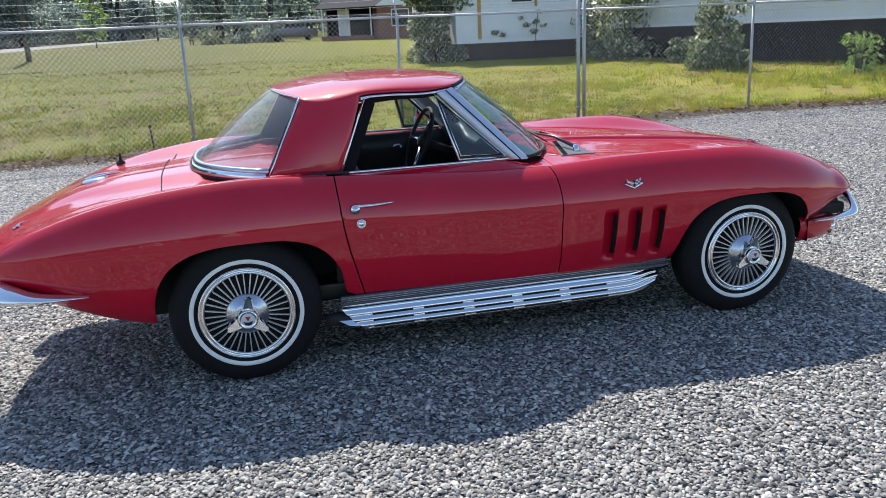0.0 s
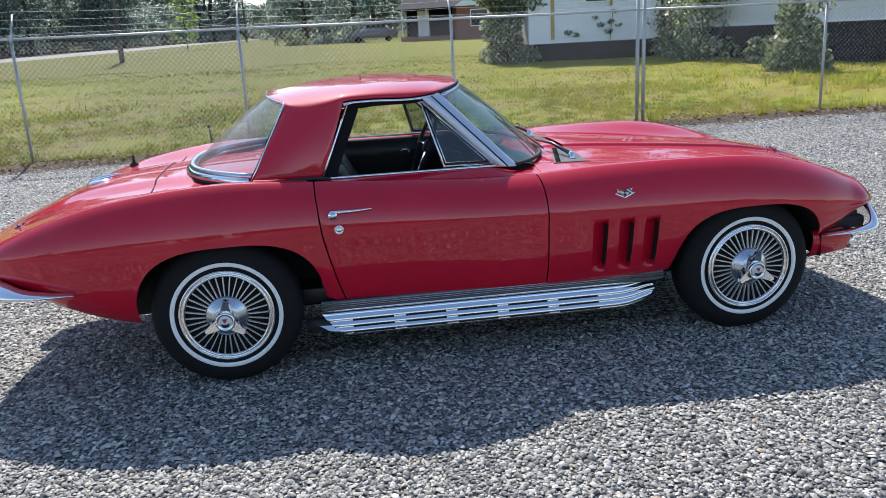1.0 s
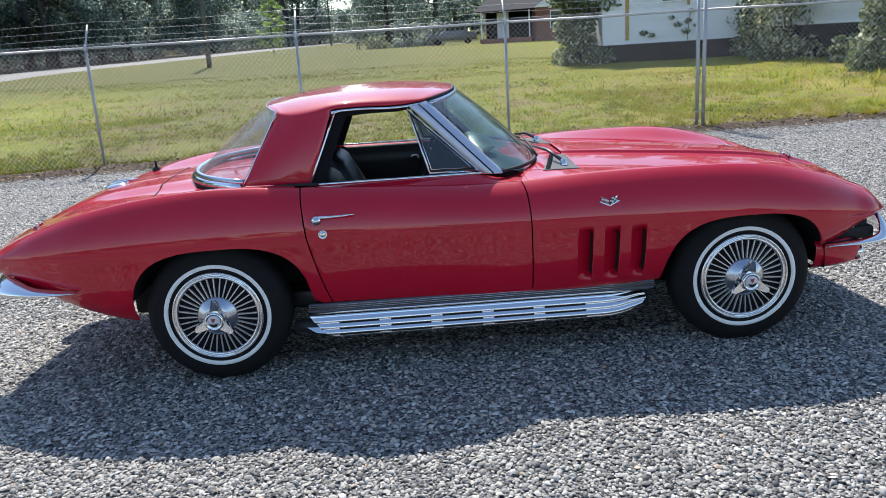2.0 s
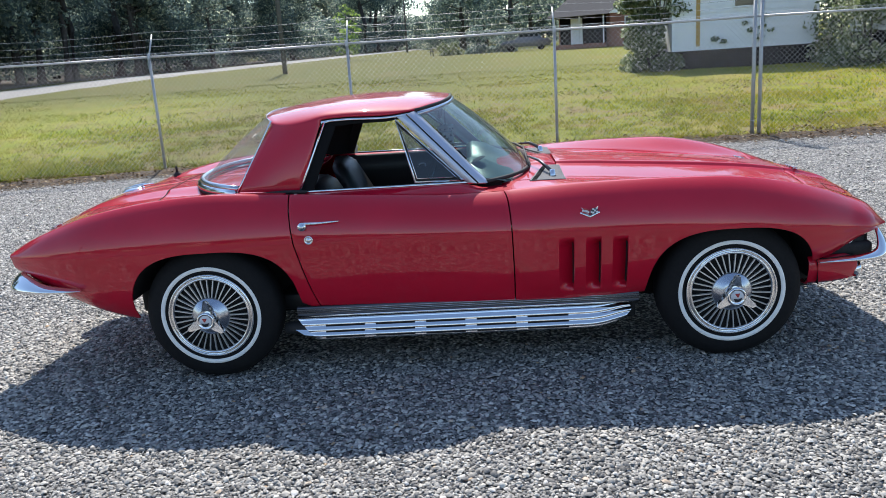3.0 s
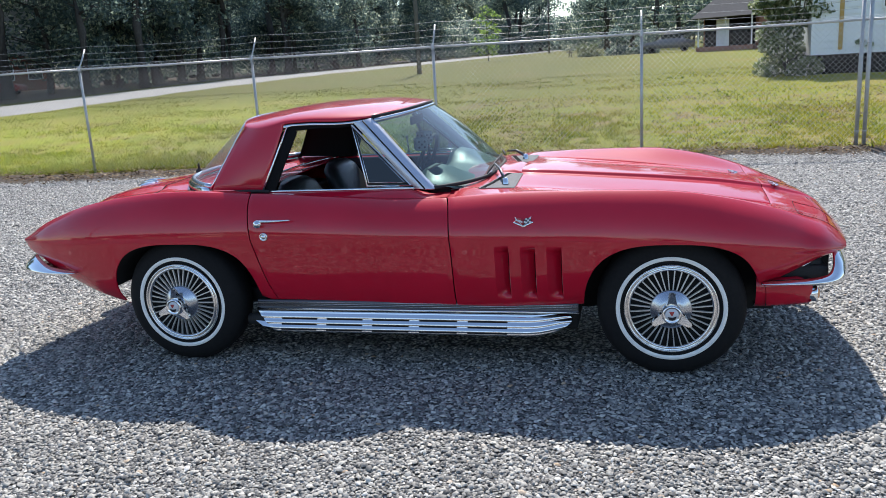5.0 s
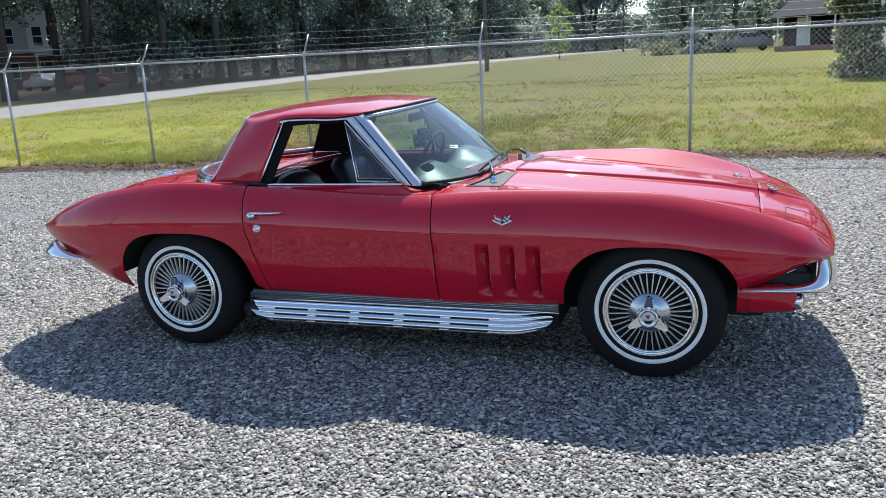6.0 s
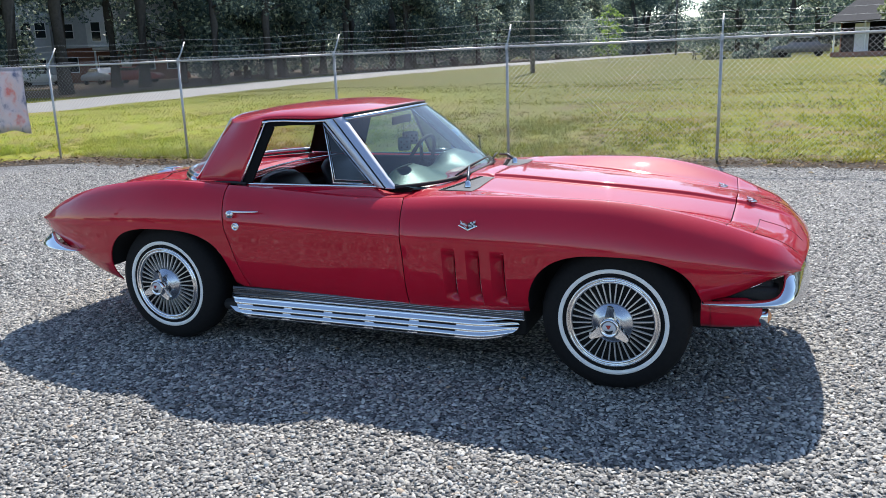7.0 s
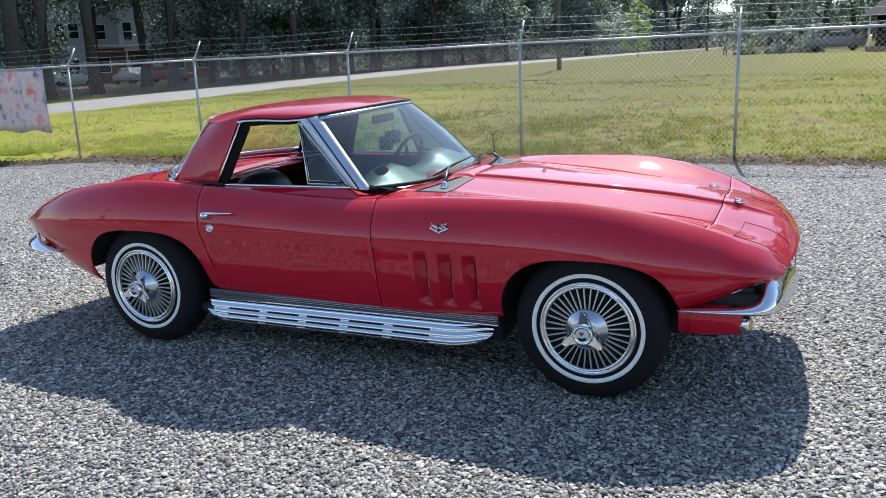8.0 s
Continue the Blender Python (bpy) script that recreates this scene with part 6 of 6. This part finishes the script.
# ---- buildings ----
SIDING = speckled("white_painted_board", (0.82, 0.83, 0.85), (0.92, 0.93, 0.94), 3, 0.6, 0.0, 0.1)
SIDING_GREY = speckled("grey_painted_board", (0.66, 0.67, 0.68), (0.80, 0.81, 0.82), 3, 0.6, 0.0, 0.1)
# near-black: holds the shade under the raised floors and inside the porch
SHADE_BLACK = speckled("crawlspace_and_porch_shade", (0.004, 0.004, 0.004), (0.010, 0.010, 0.010), 5, 0.95)
bsdf(SHADE_BLACK).inputs["Specular IOR Level"].default_value = 0.05
OCHRE = speckled("ochre_paint", (0.45, 0.27, 0.07), (0.58, 0.37, 0.12), 6, 0.6)
ROOFING = speckled("grey_shingle", (0.10, 0.10, 0.105), (0.18, 0.18, 0.18), 8, 0.9, 0.0, 0.5, 0.02)
SIDING_BLUE = speckled("blue_grey_board", (0.42, 0.45, 0.49), (0.54, 0.57, 0.61), 3, 0.7, 0.0, 0.1)
ROOF_DARK = speckled("dark_shingle", (0.035, 0.036, 0.04), (0.07, 0.07, 0.075), 8, 0.95, 0.0, 0.5, 0.02)
BRICKM = speckled("red_brick", (0.17, 0.075, 0.055), (0.29, 0.13, 0.09), 7, 0.85)
PANE = mat("dark_window_pane", (0.02, 0.025, 0.03), 0.05, 0.0, 0.0, 0.6)


def boarded(width, z0, z1, pitch, thick=0.022):
    """Lapped horizontal boards, each proud at its lower edge, in the plane y = 0 facing -y."""
    out, z = [], z0
    while z < z1 - 0.01:
        t = min(z + pitch, z1)
        out.append(([(0, -thick, z), (width, -thick, z), (width, 0, t + 0.004), (0, 0, t + 0.004), (0, 0.05, z), (width, 0.05, z), (width, 0.05, t), (0, 0.05, t)],
                    [(0, 1, 2, 3), (0, 4, 5, 1), (4, 7, 6, 5), (0, 3, 7, 4), (1, 5, 6, 2), (3, 2, 6, 7)]))
        z = t
    return out


def house_window(parent, x, z, w, h, y=-0.03):
    win = new("window")
    win.parent = parent
    win.matrix_basis = pose(x, y, z)
    for nm, b in (("frame", (-0.06, w + 0.06, -0.03, 0.02, -0.06, 0.0)), ("frame", (-0.06, w + 0.06, -0.03, 0.02, h, h + 0.06)), ("frame", (-0.06, 0.0, -0.03, 0.02, 0, h)), ("frame", (w, w + 0.06, -0.03, 0.02, 0, h)), ("rail", (0, w, -0.02, 0.01, h * 0.48, h * 0.53))):
        part(nm, mesh(nm, *box(*b), SIDING, False), win)
    part("pane", mesh("pane", *box(0, w, 0.0, 0.012, 0, h), PANE, False), win)
    return win


# white house: gable end towards the yard
yaw_w = math.degrees(math.atan2(-0.25, 5.5))
white = thing("white_house", "white boarded house raised over a dark crawl space, ochre strips", "house", place=pose(6.9, 24.75, 0.36, 0, 0, yaw_w))
boards = boarded(4.95, 0.66, 3.6, 0.21)
for b in boards:
    part("board", mesh("board", *b, SIDING, False), white)
part("side_wall", mesh("side_wall", *box(0.0, 0.06, 0.06, 9.0, 0.66, 3.6), SIDING, False), white)
part("side_wall", mesh("side_wall", *box(4.89, 4.95, 0.06, 9.0, 0.66, 3.6), SIDING, False), white)
# a solid black box stands in for the shade under the floor
part("crawl_space_shade", mesh("crawl_space_shade", *box(0.05, 4.9, 0.10, 8.9, -0.1, 0.66), SHADE_BLACK, False), white)
part("roof", mesh("roof", [(-0.3, -0.3, 3.55), (5.25, -0.3, 3.55), (2.47, -0.3, 5.0), (-0.3, 9.3, 3.55), (5.25, 9.3, 3.55), (2.47, 9.3, 5.0)], [(0, 1, 2), (3, 5, 4), (0, 2, 5, 3), (1, 4, 5, 2), (0, 3, 4, 1)], ROOFING, False), white)
for x, w in ((0.82, 0.13), (3.02, 0.10)):
    part("strip", mesh("strip", *box(x, x + w, -0.05, -0.024, 0.80 if x < 1 else 1.9, 3.6), OCHRE, False), white, "ochre painted vertical strip")
house_window(white, 2.12, 2.08, 0.78, 0.46, -0.035)
VINE = leaf_cloud("vine_leaves", [(1.45, -0.06, 1.02), (1.75, -0.06, 0.92), (2.45, -0.06, 1.50), (2.7, -0.06, 1.25), (2.95, -0.06, 1.0), (3.05, -0.06, 1.35), (3.15, -0.06, 1.7), (3.35, -0.06, 1.2)], [0.16, 0.14, 0.12, 0.16, 0.18, 0.14, 0.12, 0.12], 420, 0.055, 91, LEAF_SHRUB, 0.6)
vine = thing("vine", "thin vine climbing the white house wall", "vine", place=pose(6.9, 24.75, 0.36, 0, 0, yaw_w))
part("leaves", VINE, vine)
part("stem", mesh("stem", *tube([(3.0, -0.04, 0.0), (3.05, -0.04, 1.0), (3.15, -0.04, 1.75)], 0.012, 5), BARK), vine)

# grey building with a long dark skirting
grey = thing("grey_building", "long grey boarded building raised on a dark skirting", "building", place=pose(12.35, 23.2, 0.10, 0, 0, -72))
for b in boarded(17.0, 1.30, 3.6, 0.30):
    part("board", mesh("board", *b, SIDING_GREY, False), grey)
part("skirting", mesh("skirting", *box(0.03, 16.97, 0.08, 4.0, -0.1, 1.30), SHADE_BLACK, False), grey)
part("back_wall", mesh("back_wall", *box(0.0, 17.0, 3.9, 4.0, 1.30, 3.6), SIDING_GREY, False), grey)
part("end_wall", mesh("end_wall", *box(0.0, 0.05, 0.06, 3.9, 1.30, 3.6), SIDING_GREY, False), grey)
part("roof", mesh("roof", *box(-0.2, 17.2, -0.25, 4.2, 3.6, 3.72), ROOFING, False), grey)
part("ledge", mesh("ledge", *box(0.0, 17.0, -0.07, -0.025, 1.23, 1.31), SIDING, False), grey)
for x in (11.2, 14.0):
    house_window(grey, x, 2.2, 0.8, 0.9, -0.035)

# far house with a porch and a gabled wing
far = thing("far_house", "low brick and white house with a dark porch", "house", place=pose(6.6, 63.5, land(0, 62), 0, 0, -14))
part("wall", mesh("wall", *box(0, 9.5, 0.8, 8.0, 0, 2.7), BRICKM, False), far)
# a black sheet over the brick paints the shade inside the porch
part("porch_shade", mesh("porch_shade", *box(0.1, 3.9, 0.70, 0.79, 0.3, 2.6), SHADE_BLACK, False), far)
part("porch_floor", mesh("porch_floor", *box(-0.2, 4.0, -1.4, 0.7, 0, 0.35), BRICKM, False), far)
for x in (-0.1, 1.9, 3.8):
    part("porch_post", mesh("porch_post", *box(x, x + 0.10, -1.35, -1.25, 0.35, 2.5), SIDING_GREY, False), far)
part("roof", mesh("roof", [(-0.6, -1.7, 2.5), (10, -1.7, 2.6), (10, 8.6, 2.6), (-0.6, 8.6, 2.5), (1.5, 3.5, 5.0), (8.5, 3.5, 5.0)], [(0, 1, 5, 4), (1, 2, 5), (2, 3, 4, 5), (3, 0, 4), (0, 3, 2, 1)], ROOF_DARK, False), far)
part("gable", mesh("gable", [(4.3, -1.9, 2.55), (8.9, -1.9, 2.55), (6.6, -1.9, 4.1), (4.3, 1.0, 2.55), (8.9, 1.0, 2.55), (6.6, 1.0, 4.1)], [(0, 1, 2), (3, 5, 4), (0, 2, 5, 3), (1, 4, 5, 2), (0, 3, 4, 1)], SIDING, False), far)
part("gable_wall", mesh("gable_wall", *box(4.4, 8.8, -1.8, 0.8, 0, 2.55), BRICKM, False), far)
part("door", mesh("door", *box(1.0, 1.95, 0.62, 0.69, 0.35, 2.4), SIDING, False), far, "white front door")
house_window(far, 5.6, 1.0, 1.3, 1.2, -1.83)

# apartment block behind the wood
flats = thing("apartment_block", "two-storey grey and brick apartment block seen between trunks", "apartment block", place=pose(-69.6, 53.4, 1.3, 0, 0, 40))
part("brick_wall", mesh("brick_wall", *box(6.2, 19, 0, 9, -0.6, 3.25), BRICKM, False), flats)
part("upper_wall", mesh("upper_wall", *box(6.1, 19.1, -0.1, 9.1, 3.25, 8.2), SIDING_BLUE, False), flats)
part("side_wing", mesh("side_wing", *box(0.8, 6.1, -0.9, 8.5, -0.6, 8.2), SIDING_BLUE, False), flats, "blue-grey boarded side wing")
part("bay", mesh("bay", *box(9.4, 12.5, -0.9, -0.1, 3.3, 8.2), SIDING_GREY, False), flats, "pale boarded bay over the porch")
part("bay_roof", mesh("bay_roof", [(9.1, -1.2, 8.2), (12.8, -1.2, 8.2), (12.8, 0.4, 8.2), (9.1, 0.4, 8.2), (10.95, -1.2, 9.5), (10.95, 2.0, 9.5)], [(0, 1, 4), (1, 2, 5, 4), (0, 4, 5, 3), (0, 3, 2, 1)], SIDING_BLUE, False), flats)
part("roof", mesh("roof", [(0.3, -1.4, 8.2), (19.6, -1.4, 8.2), (19.6, 9.7, 8.2), (0.3, 9.7, 8.2), (3, 4.5, 11.0), (17, 4.5, 11.0)], [(0, 1, 5, 4), (1, 2, 5), (2, 3, 4, 5), (3, 0, 4), (0, 3, 2, 1)], ROOF_DARK, False), flats)
for x, z, w, h, y in ((2.2, 2.35, 0.7, 0.9, -0.93), (3.5, 4.3, 0.9, 1.4, -0.93), (4.8, 4.3, 0.9, 1.4, -0.93), (2.0, 4.3, 0.9, 1.4, -0.93), (4.3, 0.9, 1.1, 1.3, -0.93), (7.0, 0.9, 1.2, 1.4, -0.03), (7.0, 4.2, 1.1, 1.4, -0.13),
                      (10.2, 1.0, 1.4, 1.4, -0.03), (11.2, 3.9, 0.9, 1.8, -0.93), (9.9, 3.9, 0.8, 1.8, -0.93), (14.3, 1.0, 1.2, 1.4, -0.03), (14.3, 4.2, 1.2, 1.4, -0.13), (16.8, 1.0, 1.2, 1.4, -0.03), (16.8, 4.2, 1.2, 1.4, -0.13)):
    house_window(flats, x, z, w, h, y)
part("door", mesh("door", *box(12.3, 13.2, -0.05, 0.02, 0.0, 2.1), SIDING, False), flats, "white front door")
part("porch_roof", mesh("porch_roof", *box(9.9, 13.5, -2.3, -0.1, 2.95, 3.2), SIDING_GREY, False), flats)
part("porch_floor", mesh("porch_floor", *box(9.9, 13.5, -2.3, 0, -0.6, 0.0), BRICKM, False), flats)
for x in (11.6, 13.2, 10.0):
    part("porch_post", mesh("porch_post", *box(x, x + 0.18, -2.2, -2.02, 0.0, 2.95), SIDING_GREY, False), flats)


# ---- parked cars in the distance ----
def far_car(x, y, turn, color, label, tall=1.45):
    c = thing("parked_car", label, "car", "parked cars", place=pose(x, y, land(x, y), 0, 0, turn))
    paint = mat("car_paint", color, 0.35, 0.0, 1.0)
    prof = [(-2.2, 0.35), (-2.25, 0.75), (-2.1, 0.95), (-1.5, 1.0), (-0.9, tall), (0.3, tall), (1.0, 0.98), (2.0, 0.85), (2.25, 0.65), (2.2, 0.35)]
    P = [[(px * (1 if abs(h) < 0.85 else 0.985), h, pz) for px, pz in prof] for h in (-0.88, -0.84, -0.6, 0.0, 0.6, 0.84, 0.88)]
    P = [[(px, h * (0.80 if pz > 1.02 else 1.0), pz) for px, h, pz in l] for l in P]
    v, f = grid(P, close_v=True)
    n = len(prof)
    f += [tuple(range(n)), tuple(range(6 * n, 7 * n))]
    shaped("body", (v, f), paint, c, "", False)
    for s in (-1, 1):
        part("side_window", mesh("side_window", *box(-1.1, 0.55, s * 0.80 - 0.03, s * 0.80 + 0.03, 1.02, tall - 0.10), PANE, False), c)
    part("windscreen", mesh("windscreen", [(0.98, -0.66, 1.02), (0.98, 0.66, 1.02), (0.40, 0.60, tall - 0.05), (0.40, -0.60, tall - 0.05)], [(0, 1, 2, 3)], PANE, False), c, place=pose(0.03, 0, 0.02))
    for wx in (-1.35, 1.35):
        for s in (-1, 1):
            part("wheel", mesh("wheel", *lathe([(0.0, -0.1), (0.2, -0.1), (0.32, -0.08), (0.32, 0.08), (0.2, 0.1), (0.0, 0.1)], 20), TYRE), c, place=pose(wx, s * 0.78, 0.32))
    return c


far_car(-62.3, 53.1, 40, (0.80, 0.81, 0.82), "white saloon car parked beyond the road")
far_car(-53.2, 51.3, 160, (0.5, 0.5, 0.52), "pale car in the shade under the trees")
far_car(-49.7, 51.8, 20, (0.30, 0.03, 0.03), "dark red car in the shade under the trees")
far_car(-48.0, 82.5, 40, (0.6, 0.6, 0.6), "pale car parked in the shade of the wood")
far_car(-40.0, 94.5, 40, (0.62, 0.63, 0.64), "white car parked in the shade of the wood")
far_car(4.3, 69.5, 175, (0.10, 0.11, 0.12), "dark pickup parked beside the far house", 1.6)

# ---- small things by the fence ----
BANNERM = mat("printed_banner", (0.6, 0.5, 0.52), 0.6)
_a, _b = noise_tex(BANNERM, 3.4, 3.0), noise_tex(BANNERM, 6.0, 4.0)
_c1 = ramp(BANNERM, _a.outputs["Fac"], [(0.36, (0.20, 0.22, 0.33)), (0.46, (0.58, 0.56, 0.62)), (0.54, (0.64, 0.56, 0.58)), (0.64, (0.62, 0.30, 0.28))])
_c1 = mixed(BANNERM, _c1, (0.62, 0.58, 0.62), ramp(BANNERM, _b.outputs["Fac"], [(0.42, (0, 0, 0)), (0.62, (0.9, 0.9, 0.9))]))
wire(BANNERM, _c1, "Base Color")
let_light_through(BANNERM, _c1, 0.5)
banner = thing("banner", "faded red and white printed banner tied to the fence", "banner")
P = [[(-12.72 + 1.50 * i / 16, 7.045 + 0.02 * math.sin(i * 1.1) * math.sin(math.pi * j / 8), 0.52 + 1.22 * j / 8 + 0.03 * math.sin(i * 0.7) * (j == 0)) for j in range(9)] for i in range(17)]
ob = part("cloth", mesh("cloth", *grid(P, flip=True), BANNERM), banner)
m = ob.modifiers.new("thickness", "SOLIDIFY")
m.thickness = 0.003
for x in (-12.62, -11.32):
    part("tie", mesh("tie", *tube([(x, 7.05, 1.72), (x, 7.02, 1.74)], 0.006, 5), WIREM), banner)
stake = thing("stake", "short dark rusty stake leaning in the grass", "stake", place=pose(-2.40, 7.95, -0.05, 6, -4, 0))
part("shaft", mesh("shaft", *tube([(0, 0, 0), (0, 0, 0.42)], 0.014, 6), BARK), stake)
part("head", mesh("head", *tube([(0, 0, 0.40), (0, 0, 0.44)], 0.024, 8), BARK), stake)
